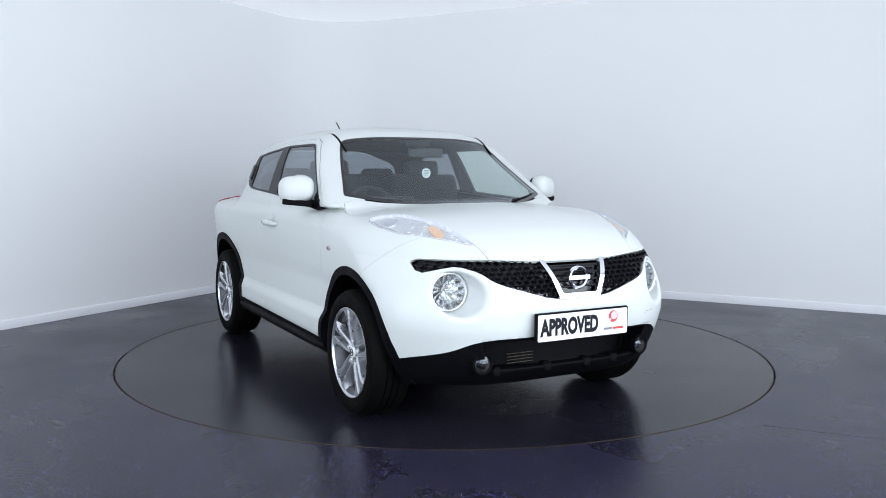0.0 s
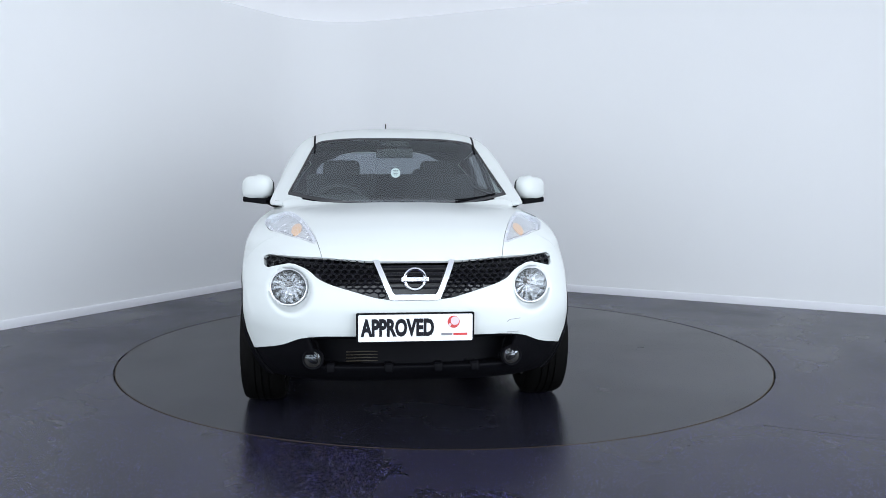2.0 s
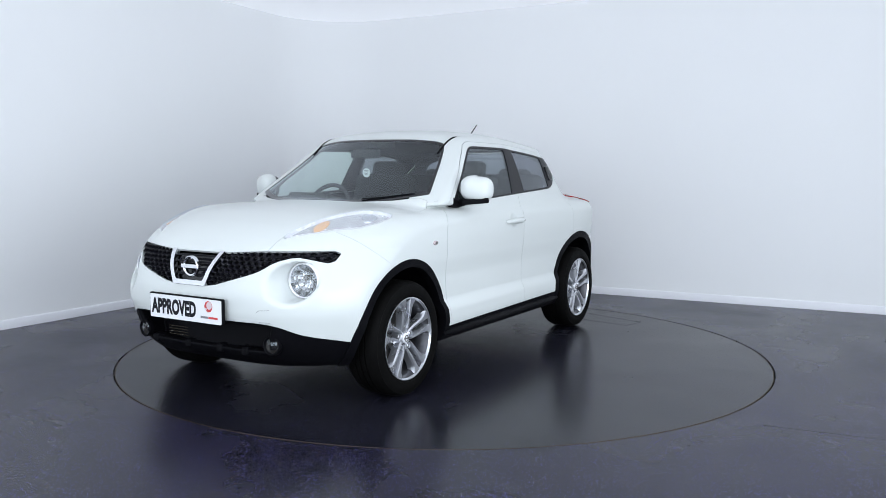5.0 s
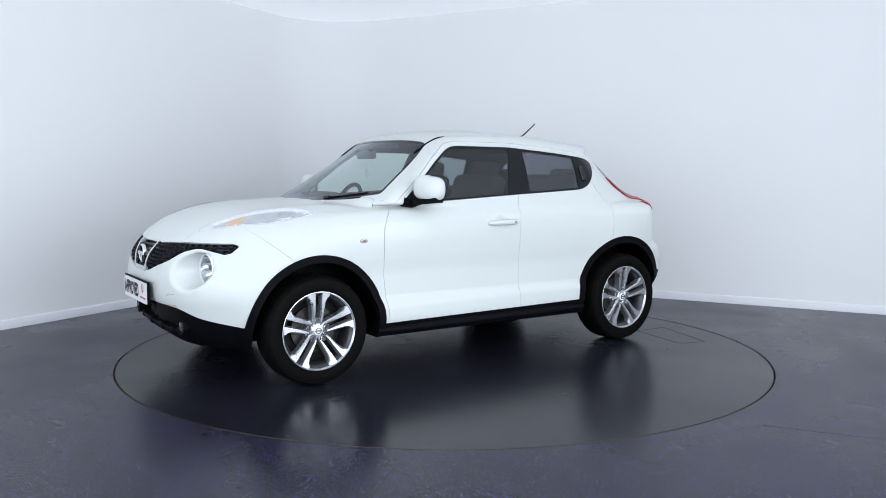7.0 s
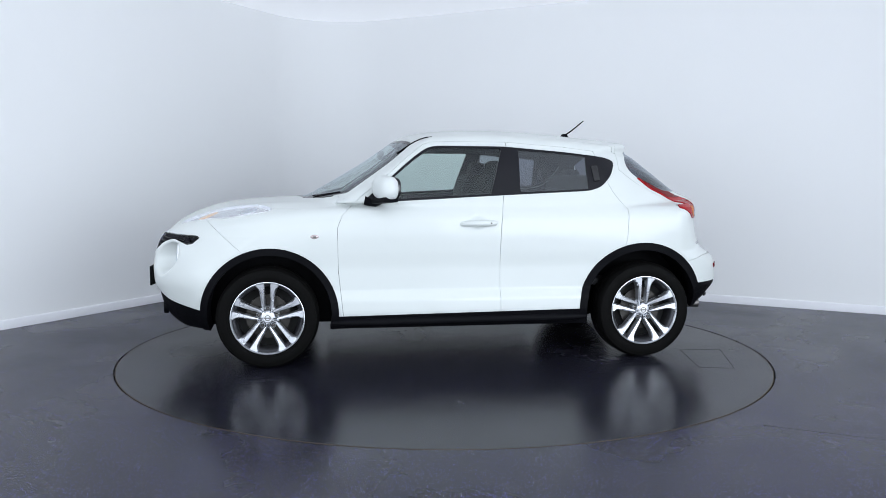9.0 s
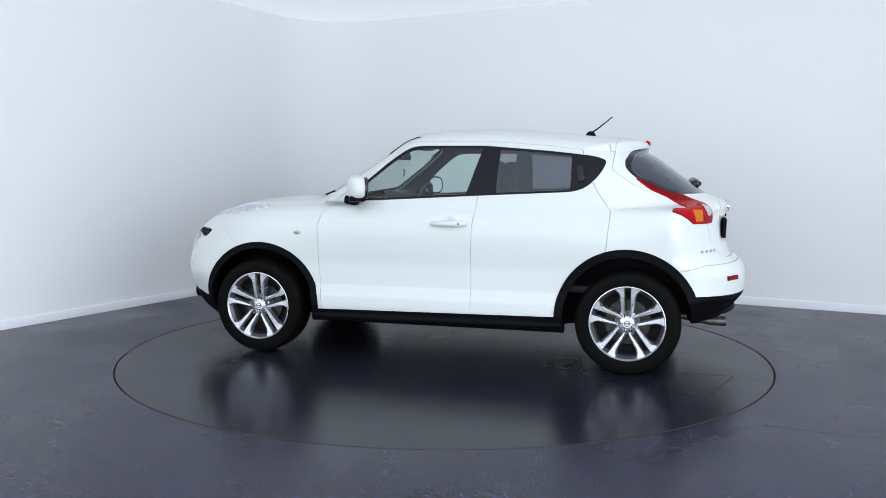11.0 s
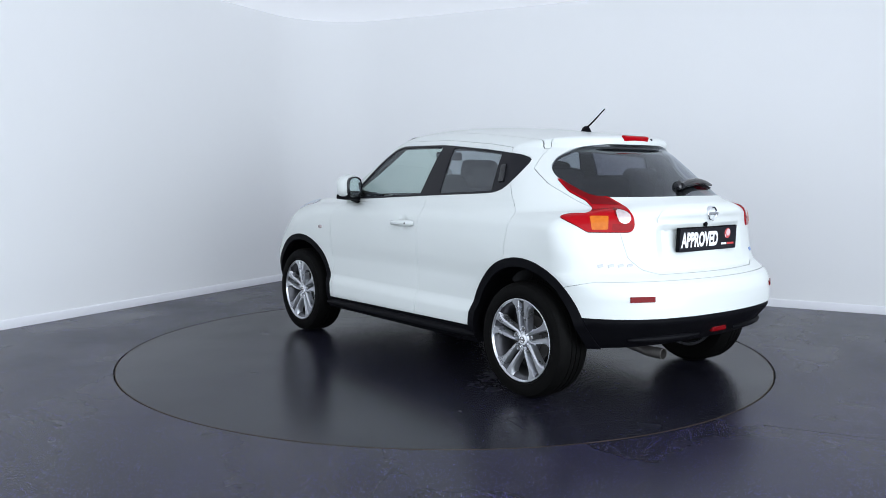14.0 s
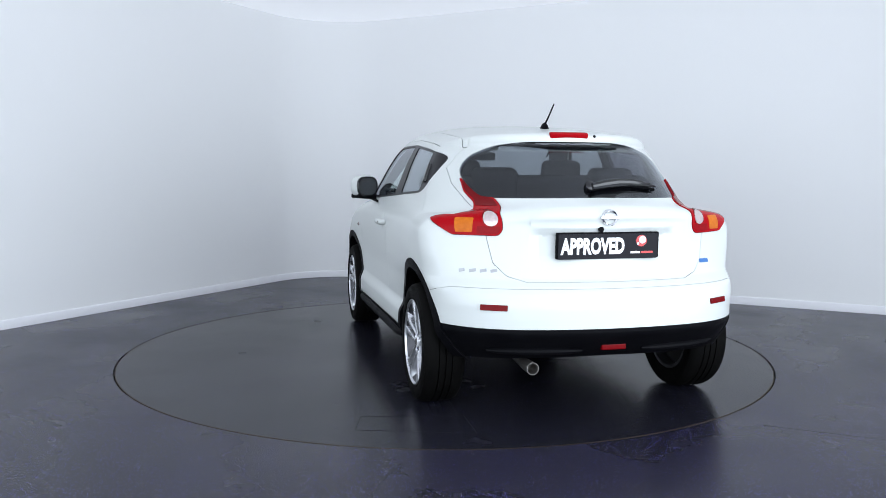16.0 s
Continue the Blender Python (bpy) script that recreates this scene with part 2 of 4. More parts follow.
# ---------------------------------------------------------------- the room
def room():
    """A white studio with a rounded corner; the walls run on behind the camera and close there."""
    depth_l, depth_r, radius = ROOM_L, ROOM_R, 0.85
    c = CORNER + (ALONG_R + ALONG_L) * radius
    path = [CORNER + ALONG_L * depth_l, CORNER + ALONG_L * radius]
    for k in range(1, 16):
        a = k / 16 * math.pi / 2
        path.append(c - ALONG_R * radius * math.cos(a) - ALONG_L * radius * math.sin(a))
    path += [CORNER + ALONG_R * radius, CORNER + ALONG_R * depth_r]
    far = CORNER + ALONG_L * depth_l + ALONG_R * depth_r

    def run(name, pts, offset, thick, z0, z1, mat, label, lip=0.0):
        """An upright band along pts: its face lies offset inside the line and it is thick metres deep."""
        inner, outer = [], []
        for i, p in enumerate(pts):
            d = (pts[min(i + 1, len(pts) - 1)] - pts[max(i - 1, 0)]).normalized()
            n = Vector((d.y, -d.x, 0))
            inner.append(p + n * offset)
            outer.append(p + n * (offset - thick))
        bm = bmesh.new()
        levels = [(inner, z0), (inner, z1 - lip), ([a + (b - a) * (0.6 if lip else 0) for a, b in zip(inner, outer)], z1), (outer, z1), (outer, z0)]
        if not lip:
            levels.pop(2)
        rows = [[bm.verts.new((p.x, p.y, z)) for p in line] for line, z in levels]
        for a, b in zip(rows, rows[1:] + rows[:1]):
            for k in range(len(pts) - 1):
                bm.faces.new((a[k], a[k + 1], b[k + 1], b[k]))
        for k in (0, -1):
            bm.faces.new([r[k] for r in rows])
        return tagged(part(name, bm, mat, None, label, True, 40), category="wall" if thick > 0.05 else "skirting board", kind="structure")

    run("wall_north", path, 0.0, 0.15, 0.0, CEILING_Z, M_WALL, "smooth white painted studio wall with a rounded corner")
    run("baseboard", path, 0.014, 0.0135, 0.0, 0.075, M_SKIRT, "white painted skirting board along the studio wall", 0.012)
    # the openings in these unseen walls are assumed, cut for the fill lamps
    back = [CORNER + ALONG_R * depth_r, far, CORNER + ALONG_L * depth_l]
    s0, s1 = back[0], back[1]
    a, b = s0 + ALONG_L * SIDE_FROM, s0 + ALONG_L * SIDE_TO
    run("wall_south", [s0, a], 0.0, 0.15, 0.0, CEILING_Z, M_WALL, "white painted studio wall beside an added light opening")
    run("wall_south_end", [b, s1], 0.0, 0.15, 0.0, CEILING_Z, M_WALL, "white painted studio wall beside an added light opening")
    run("wall_south_lintel", [a, b], 0.0, 0.15, OPENING_H, CEILING_Z, M_WALL, "white painted wall above an added light opening")
    w0, w1 = back[1], back[2]
    d = (w1 - w0).normalized()
    a, b = w0 + d * OPENING_FROM, w0 + d * OPENING_TO
    run("wall_west", [w0, a], 0.0, 0.15, 0.0, CEILING_Z, M_WALL, "white painted studio wall beside an added light opening")
    run("wall_west_end", [b, w1], 0.0, 0.15, 0.0, CEILING_Z, M_WALL, "white painted studio wall beside an added light opening")
    run("wall_west_lintel", [a, b], 0.0, 0.15, OPENING_H, CEILING_Z, M_WALL, "white painted wall above an added light opening")
    # ceiling slab, its glow added to light the room
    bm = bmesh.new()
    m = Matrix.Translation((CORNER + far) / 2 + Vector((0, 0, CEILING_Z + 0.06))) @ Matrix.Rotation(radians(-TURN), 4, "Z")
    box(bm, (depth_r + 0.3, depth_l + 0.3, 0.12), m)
    tagged(part("ceiling", bm, M_CEIL, None, "white ceiling above the studio with an added glow"), category="ceiling", kind="structure")
    # floor with a round hole for the turntable
    bm = bmesh.new()
    n = 128
    ring = [bm.verts.new((DISC_R * math.cos(k * math.tau / n), DISC_R * math.sin(k * math.tau / n), 0)) for k in range(n)]
    low = [bm.verts.new((v.co.x, v.co.y, -0.05)) for v in ring]
    wide = [bm.verts.new((14 * math.cos(k * math.tau / n), 14 * math.sin(k * math.tau / n) - 1, 0)) for k in range(n)]
    for k in range(n):
        j = (k + 1) % n
        bm.faces.new((ring[k], wide[k], wide[j], ring[j]))
        bm.faces.new((low[k], ring[k], ring[j], low[j]))
    tagged(part("floor", bm, M_FLOOR, None, "dark grey vinyl floor with blue and pale flecks"), category="floor", kind="structure")
    bm = bmesh.new()
    bmesh.ops.create_circle(bm, cap_ends=True, radius=DISC_R + 0.3, segments=64, matrix=Matrix.Translation((0, 0, -0.06)))
    tagged(part("turntable_pit", bm, M_GAP, None, "black pit under the turntable"), category="pit", kind="structure")


DISC_R = 2.226
SEAM_A, SEAM_B = (1.577, -1.819), (2.732, -2.328)


def turntable():
    """A round platform flush with the floor, with a steel rim and an inspection hatch cut into it."""
    top = empty("turntable")
    tagged(top, "round dark vinyl turntable with a worn steel rim", "turntable")
    bm = bmesh.new()
    n = 128
    prof = [(0.0001, -0.001), (DISC_R - 0.014, -0.001), (DISC_R - 0.014, -0.04), (0.0001, -0.04)]
    lathe(bm, prof, Matrix.Rotation(radians(90), 4, "X"), n)
    part("platform", bm, M_DISC, top)
    bm = bmesh.new()
    lathe(bm, [(DISC_R - 0.0135, -0.04), (DISC_R - 0.0135, -0.0006), (DISC_R - 0.009, -0.0006), (DISC_R - 0.009, -0.04)], Matrix.Rotation(radians(90), 4, "X"), n)
    part("rim", bm, M_RIM, top, "thin worn brown steel rim")
    a, b, c, d = ((-1.665, 0.305), (-1.960, 0.32), (-1.770, 0.887), (-1.555, 0.828))
    bm = bmesh.new()
    for p, q in ((a, b), (b, c), (c, d), (d, a)):
        p, q = Vector((*p, 0.0)), Vector((*q, 0.0))
        e = q - p
        box(bm, (e.length, 0.0016, 0.0008), Matrix.Translation((p + q) / 2) @ Matrix.Rotation(math.atan2(e.y, e.x), 4, "Z"))
    part("hatch_seam", bm, M_GAP, top, "thin dark seam of an inspection hatch")
    return top


def floor_seam(name, a, b):
    """A welded joint in the vinyl, hardly proud of it."""
    a, b = Vector((*a, 0.0)), Vector((*b, 0.0))
    e = b - a
    bm = bmesh.new()
    box(bm, (e.length, 0.0022, 0.0012), Matrix.Translation((a + b) / 2) @ Matrix.Rotation(math.atan2(e.y, e.x), 4, "Z"))
    tagged(part(name, bm, M_GAP, None, "thin dark welded joint in the vinyl floor"), category="floor joint", kind="structure")


floor_seam("trim", SEAM_A, SEAM_B)
room()
TABLE = turntable()

# ---------------------------------------------------------------- the car's skin
# The car's own space: x forward, y to its left, z up, origin on the ground midway between the axles.
CAR_AT = (-0.0435, -0.3715, 0.0)
AXLE = 1.263
TYRE_R = 0.327
TRACK = 0.766


def curve(x, xs, ys):
    """A smooth curve through a few stations (monotone cubic)."""
    xs, ys = np.asarray(xs, float), np.asarray(ys, float)
    d = np.diff(ys) / np.diff(xs)
    m = np.concatenate([[d[0]], np.where(d[:-1] * d[1:] > 0, 2 * d[:-1] * d[1:] / np.where(d[:-1] + d[1:] == 0, 1, d[:-1] + d[1:]), 0), [d[-1]]])
    x = np.clip(x, xs[0], xs[-1])
    i = np.clip(np.searchsorted(xs, x) - 1, 0, len(xs) - 2)
    h = xs[i + 1] - xs[i]
    t = (x - xs[i]) / h
    return (ys[i] * (1 + 2 * t) + h * m[i] * t) * (1 - t) ** 2 + (ys[i + 1] * (3 - 2 * t) - h * m[i + 1] * (1 - t)) * t * t


def smax(a, b, k):
    h = np.clip(0.5 + 0.5 * (a - b) / k, 0, 1)
    return b + (a - b) * h + k * h * (1 - h)


def smin(a, b, k):
    return -smax(-a, -b, k)


def bell(v, centre, width):
    return np.exp(-((v - centre) / width) ** 2)


def skin(p):
    """Below zero inside the car's outer surface."""
    x, y, z = p[..., 0], np.abs(p[..., 1]), p[..., 2]
    # lower body: bonnet line, sides, nose, tail
    bonnet = curve(x + 0.8 * y ** 4, (0.60, 0.80, 1.03, 1.19, 1.38, 1.58, 1.77, 1.89, 1.99, 2.06, 2.15), (1.100, 1.096, 1.088, 1.081, 1.069, 1.045, 0.99, 0.925, 0.84, 0.77, 0.62)) - 0.10 * y ** 2
    bonnet = bonnet + 0.018 * bell(y, 0.62, 0.12) * bell(x, 1.35, 0.35)
    side = curve(z, (0.15, 0.22, 0.30, 0.36, 0.42, 0.50, 0.62, 0.75, 0.86, 0.94, 1.02, 1.09, 1.16), (0.76, 0.815, 0.850, 0.864, 0.862, 0.833, 0.833, 0.846, 0.852, 0.846, 0.826, 0.795, 0.752))
    side = side + 0.028 * bell(x, 1.36, 0.42) * bell(z, 0.62, 0.34) + 0.032 * bell(x, -1.27, 0.42) * bell(z, 0.74, 0.30) + 0.038 * bell(x, -1.54, 0.24) * bell(z, 1.00, 0.14)
    nose = curve(z, (0.12, 0.18, 0.24, 0.30, 0.38, 0.46, 0.54, 0.62, 0.70, 0.78, 0.86, 0.95), (1.66, 1.78, 1.90, 1.965, 2.01, 2.035, 2.055, 2.06, 2.05, 2.035, 2.01, 1.98)) - curve(z, (0.2, 0.40, 0.55, 0.70, 0.85), (0.95, 0.82, 0.75, 0.86, 1.1)) * y ** 4
    tail = curve(z, (0.20, 0.28, 0.34, 0.42, 0.49, 0.60, 0.67, 0.705, 0.74, 0.82, 0.92, 1.02, 1.08, 1.13, 1.2), (-1.70, -1.82, -1.89, -1.965, -2.01, -2.01, -1.99, -1.95, -1.905, -1.880, -1.872, -1.870, -1.855, -1.80, -1.70)) + curve(z, (0.3, 0.55, 0.85, 1.1), (0.24, 0.23, 0.36, 0.43)) * y ** 2 + curve(z, (0.3, 0.55, 0.85, 1.1), (0.6, 0.6, 0.08, 0.0)) * y ** 6
    # shallow recess round the rear plate, sharp under its lip
    tail = tail + 0.020 * np.clip((0.40 - y) / 0.05, 0, 1) * np.clip((0.980 - z) / 0.030, 0, 1) * np.clip((z - 0.775) / 0.07, 0, 1)
    low = smax(z - bonnet, y - side, 0.07)
    low = smax(low, (x - nose) * 0.8, 0.06)
    low = smax(low, (tail - x) * 0.85, 0.06)
    # cabin: roof, sides, windscreen, rear window under a lip
    roof = curve(x, (-1.46, -1.40, -1.22, -0.95, -0.72, -0.50, -0.28, -0.07, 0.11, 0.28, 0.42, 0.6), (1.455, 1.468, 1.495, 1.523, 1.545, 1.560, 1.568, 1.566, 1.556, 1.530, 1.492, 1.43)) - 0.11 * y ** 2 - 0.7 * y ** 6
    flank = curve(z, (0.9, 1.05, 1.10, 1.20, 1.30, 1.40, 1.48, 1.55), (0.86, 0.80, 0.785, 0.750, 0.714, 0.668, 0.618, 0.56)) - 0.045 * np.clip(-0.55 - x, 0, 2) ** 1.5
    screen = curve(z, (0.95, 1.10, 1.205, 1.33, 1.479, 1.56), (1.24, 1.00, 0.820, 0.612, 0.395, 0.28)) - 0.46 * y ** 2
    back = curve(z, (0.9, 1.05, 1.126, 1.25, 1.37, 1.415, 1.44, 1.56), (-2.0, -1.855, -1.745, -1.578, -1.415, -1.350, -1.355, -1.345)) + 0.32 * y ** 2 + 1.4 * y ** 4
    high = smax(z - roof, y - flank, 0.045)
    high = smax(high, (x - screen) * 0.57, 0.035)
    high = smax(high, (back - x) * 0.72, 0.03)
    high = smax(high, 1.055 - z, 0.03)
    body = smin(low, high, 0.028 + 0.032 * np.clip((0.6 - x) / 0.4, 0, 1))
    # bowls for the round lamps, hollows at the door handles, an intake in the chin
    bowl = np.maximum(np.hypot(y - 0.600, z - 0.700) - 0.096 - 0.12 * np.clip(x - 1.86, 0, 1), 1.835 - x)
    body = smax(body, -bowl, 0.025)
    dent = np.sqrt((x + 0.107) ** 2 + (z - 0.943) ** 2 + (y - 0.905) ** 2) - 0.075
    body = smax(body, -dent, 0.012)
    scoop = np.maximum(np.maximum(y - 0.46 - 0.35 * np.clip(z - 0.38, -0.2, 0.1), np.abs(z - 0.40) - 0.065), 1.94 - 0.5 * y * y - x)
    body = smax(body, -scoop, 0.03)
    return body


def slope(p, f=skin, h=1e-3):
    g = np.stack([f(p + e) - f(p - e) for e in np.eye(3) * h], -1) / (2 * h)
    return g


def shell(cell):
    """The skin as a triangle mesh of its left half: one point a cell that it crosses, drawn onto it."""
    lo, hi = np.array([-2.12, -2 * cell, 0.12]), np.array([2.16, 0.98, 1.64])
    n = np.ceil((hi - lo) / cell).astype(int) + 1
    ax = [lo[i] + cell * np.arange(n[i]) for i in range(3)]
    f = np.empty(n, np.float32)
    for i, xv in enumerate(ax[0]):
        Y, Z = np.meshgrid(ax[1], ax[2], indexing="ij")
        f[i] = skin(np.stack([np.full_like(Y, xv), Y, Z], -1))
    s = f < 0
    c = [s[i:n[0] - 1 + i, j:n[1] - 1 + j, k:n[2] - 1 + k] for i in (0, 1) for j in (0, 1) for k in (0, 1)]
    total = sum(a.astype(np.int8) for a in c)
    act = (total > 0) & (total < 8)
    index = -np.ones(act.shape, int)
    index[act] = np.arange(act.sum())
    V = lo + cell * (np.argwhere(act) + 0.5)
    for _ in range(6):
        g = slope(V)
        step = (skin(V) / np.maximum((g * g).sum(-1), 0.05))[:, None] * g
        V = V - np.clip(step, -cell, cell)
    g = slope(V)
    N = g / np.linalg.norm(g, axis=1, keepdims=True)
    quads = []
    for a in range(3):
        b, d = (a + 1) % 3, (a + 2) % 3
        sl0 = [slice(1, -1)] * 3
        sl0[a] = slice(0, -1)
        sl1 = list(sl0)
        sl1[a] = slice(1, None)
        change = s[tuple(sl0)] != s[tuple(sl1)]
        at = np.argwhere(change) + np.array([0 if i == a else 1 for i in range(3)])
        inside = s[tuple(at.T)]
        eb, ed = np.eye(3, dtype=int)[b], np.eye(3, dtype=int)[d]
        q = np.stack([index[tuple((at - o).T)] for o in (0 * eb, eb, eb + ed, ed)], -1)
        quads.append(np.where(inside[:, None], q, q[:, ::-1]))
    Q = np.concatenate(quads)
    Q = Q[(Q >= 0).all(1)]
    T = np.concatenate([Q[:, [0, 1, 2]], Q[:, [0, 2, 3]]])
    return V, N, T


def cut(mesh, d):
    """The parts of a triangle mesh where the field d (one value a point) is below and above zero."""
    V, N, T = mesh
    out = []
    for sign in (1, -1):
        s = d * sign
        inn = s[T] < 0
        k = inn.sum(1)
        keep = [T[k == 3]]
        tris = []
        for count in (1, 2):
            sel = T[k == count]
            flag = inn[k == count] if count == 1 else ~inn[k == count]
            r = flag.argmax(1)
            rows = np.arange(len(sel))
            a, b, c = (sel[rows, (r + i) % 3] for i in range(3))
            tris.append((count, a, b, c))
        def key(a, b):
            return np.minimum(a, b) * len(V) + np.maximum(a, b)
        allk = np.unique(np.concatenate([key(t[1], t[2]) for t in tris] + [key(t[1], t[3]) for t in tris]))
        ia, ib = allk // len(V), allk % len(V)
        w = (s[ia] / np.where(s[ia] == s[ib], 1, s[ia] - s[ib]))[:, None]
        NV, NN = V[ia] * (1 - w) + V[ib] * w, N[ia] * (1 - w) + N[ib] * w
        def at(a, b):
            return len(V) + np.searchsorted(allk, key(a, b))
        _, a, b, c = tris[0]
        keep.append(np.stack([a, at(a, b), at(a, c)], -1))
        _, a, b, c = tris[1]
        keep += [np.stack([b, c, at(a, c)], -1), np.stack([b, at(a, c), at(a, b)], -1)]
        F = np.concatenate(keep)
        VV, NNN = np.concatenate([V, NV]), np.concatenate([N, NN])
        used, F2 = np.unique(F, return_inverse=True)
        out.append((VV[used], NNN[used], F2.reshape(-1, 3)))
    return out


def polygon(P, points, grow=0.0):
    """Signed distance in the plane to a closed outline, below zero inside; grow widens it."""
    pts = np.asarray(points, float)
    best, odd = np.full(len(P), 9.0), np.zeros(len(P), bool)
    for a, b in zip(pts, np.roll(pts, -1, 0)):
        e, w = b - a, P - a
        t = np.clip((w @ e) / (e @ e), 0, 1)
        best = np.minimum(best, np.linalg.norm(w - t[:, None] * e, axis=1))
        cross = (a[1] > P[:, 1]) != (b[1] > P[:, 1])
        xs = a[0] + (P[:, 1] - a[1]) * e[0] / (e[1] if e[1] else 1e-9)
        odd ^= cross & (P[:, 0] < xs)
    return np.where(odd, -best, best) - grow


def rounded(points, times=2, most=0.03):
    """An outline with its corners cut twice."""
    pts = np.asarray(points, float)
    for _ in range(times):
        nxt = np.roll(pts, -1, 0)
        w = np.minimum(0.22, most / np.linalg.norm(nxt - pts, axis=1))[:, None]
        pts = np.stack([pts * (1 - w) + nxt * w, pts * w + nxt * (1 - w)], 1).reshape(-1, 2)
    return pts


XZ, YZ, XY = [0, 2], [1, 2], [0, 1]


def rim_of(T):
    """The open edges of a triangle mesh, in the triangles' own direction."""
    e = np.concatenate([T[:, [0, 1]], T[:, [1, 2]], T[:, [2, 0]]])
    k = np.sort(e, 1) @ np.array([1 << 32, 1])
    u, first, n = np.unique(k, return_index=True, return_counts=True)
    return e[first[n == 1]]


def panel(name, mesh, mat, parent, lift=0.0, depth=0.016, both=False, flip=False, label=""):
    """A piece of the skin as a pressed panel: lifted by lift, with its edges turned in by depth.
    both: joined with its mirror image; flip: the mirror image alone."""
    V, N, T = mesh
    V = V + N * lift
    E = rim_of(T)
    E = E[~((np.abs(V[E[:, 0], 1]) < 2e-4) & (np.abs(V[E[:, 1], 1]) < 2e-4))]
    if depth and len(E):
        ids, inv = np.unique(E, return_inverse=True)
        inv = inv.reshape(-1, 2)
        base = len(V)
        side_v = np.concatenate([V[ids], V[ids] - N[ids] * depth])
        nn = np.zeros((len(ids), 3))
        t = V[E[:, 1]] - V[E[:, 0]]
        o = np.cross(t, N[E[:, 0]])
        np.add.at(nn, inv[:, 0], o)
        np.add.at(nn, inv[:, 1], o)
        nn /= np.maximum(np.linalg.norm(nn, axis=1, keepdims=True), 1e-9)
        a, b = base + inv[:, 0], base + inv[:, 1]
        m = len(ids)
        T = np.concatenate([T, np.stack([b, a, a + m], -1), np.stack([b, a + m, b + m], -1)])
        V, N = np.concatenate([V, side_v]), np.concatenate([N, nn, nn])
    mir = np.array([1, -1, 1])
    if both:
        T = np.concatenate([T, T[:, ::-1] + len(V)])
        V, N = np.concatenate([V, V * mir]), np.concatenate([N, N * mir])
    elif flip:
        V, N, T = V * mir, N * mir, T[:, ::-1]
    return mesh_object(name, V, T, mat, parent, N, label)


def sides(name, mesh, mat, parent, lift=0.0, depth=0.016, label=""):
    """The same panel on the left and on the right."""
    return [panel(name, mesh, mat, parent, lift, depth, False, f, label) for f in (False, True)]


SLIT = 0.0012


def carve(mesh, d, slit=SLIT):
    """A panel out of a mesh, and what is left, with a slit between them."""
    return cut(mesh, d + slit)[0], cut(mesh, d - slit)[1]


# outlines, in the car's own planes
GLASSHOUSE = [(0.655, 1.066), (0.468, 1.223), (0.35, 1.328), (0.236, 1.414), (0.165, 1.440), (-0.31, 1.438), (-0.745, 1.402), (-1.03, 1.369), (-1.098, 1.345), (-1.10, 1.318), (-1.06, 1.243),
              (-0.985, 1.168), (-0.90, 1.140), (-0.325, 1.112), (0.434, 1.071)]
FRONT_DOOR = [(0.781, 0.325), (0.812, 0.626), (0.816, 0.90), (0.785, 0.98), (0.668, 1.095), (0.475, 1.25), (0.352, 1.358), (0.235, 1.448), (0.16, 1.470), (-0.335, 1.468), (-0.29, 1.11), (-0.262, 0.90), (-0.257, 0.72), (-0.261, 0.325)]
REAR_DOOR = [(-0.261, 0.325), (-0.257, 0.72), (-0.262, 0.90), (-0.29, 1.11), (-0.335, 1.468), (-0.74, 1.436), (-0.95, 1.41), (-0.985, 1.285), (-1.06, 1.134), (-1.146, 1.02), (-1.125, 0.80), (-1.08, 0.60), (-0.80, 0.325)]
SCREEN_FOOT = 1.082
SCREEN = [(-0.5, 1.490), (0.30, 1.484), (0.47, 1.470), (0.53, 1.450), (0.595, 1.31), (0.655, 1.18), (0.683, 1.125), (0.665, 1.085), (0.62, 1.04), (-0.5, 1.04)]
REAR_GLASS = [(-0.5, 1.430), (0.25, 1.428), (0.42, 1.410), (0.54, 1.362), (0.60, 1.30), (0.615, 1.235), (0.575, 1.15), (0.55, 1.128), (-0.5, 1.138)]
# the tail lamp's outline lies in an upright plane that faces the rear corner: along it, and up
TAIL_LAMP = [(-0.450, 1.236), (-0.561, 1.192), (-0.742, 1.124), (-0.822, 1.076), (-0.857, 1.026), (-0.862, 0.974), (-0.842, 0.945), (-0.611, 0.948), (-0.546, 0.985), (-0.454, 1.030), (-0.525, 1.043), (-0.606, 1.045), (-0.651, 1.063), (-0.615, 1.106), (-0.521, 1.156)]
AMBER_LENS = [(-0.620, 1.030), (-0.718, 1.030), (-0.716, 0.962), (-0.631, 0.962)]


def corner_plane(x, y, z):
    return np.stack([0.70 * x + 0.714 * y, z], -1)


TAILGATE = [(-0.5, 0.722), (0.43, 0.724), (0.515, 0.75), (0.572, 0.81), (0.60, 0.95), (0.60, 1.05), (0.655, 1.20), (0.655, 1.30), (0.625, 1.38), (0.580, 1.44), (0.561, 1.49), (0.561, 1.60), (-0.5, 1.60)]
GATE_LIP = [(-0.5, 0.987), (0.398, 0.987), (0.388, 1.035), (0.33, 1.076), (0.20, 1.091), (-0.5, 1.094)]
GRILLE = [(-0.5, 0.836), (0.186, 0.836), (0.445, 0.852), (0.735, 0.850), (0.724, 0.785), (0.65, 0.808), (0.58, 0.824), (0.50, 0.797), (0.452, 0.757), (0.395, 0.733), (0.155, 0.664), (-0.5, 0.664)]
CHROME_V = [(0.197, 0.840), (0.168, 0.840), (0.100, 0.687), (-0.5, 0.687), (-0.5, 0.660), (0.118, 0.660)]
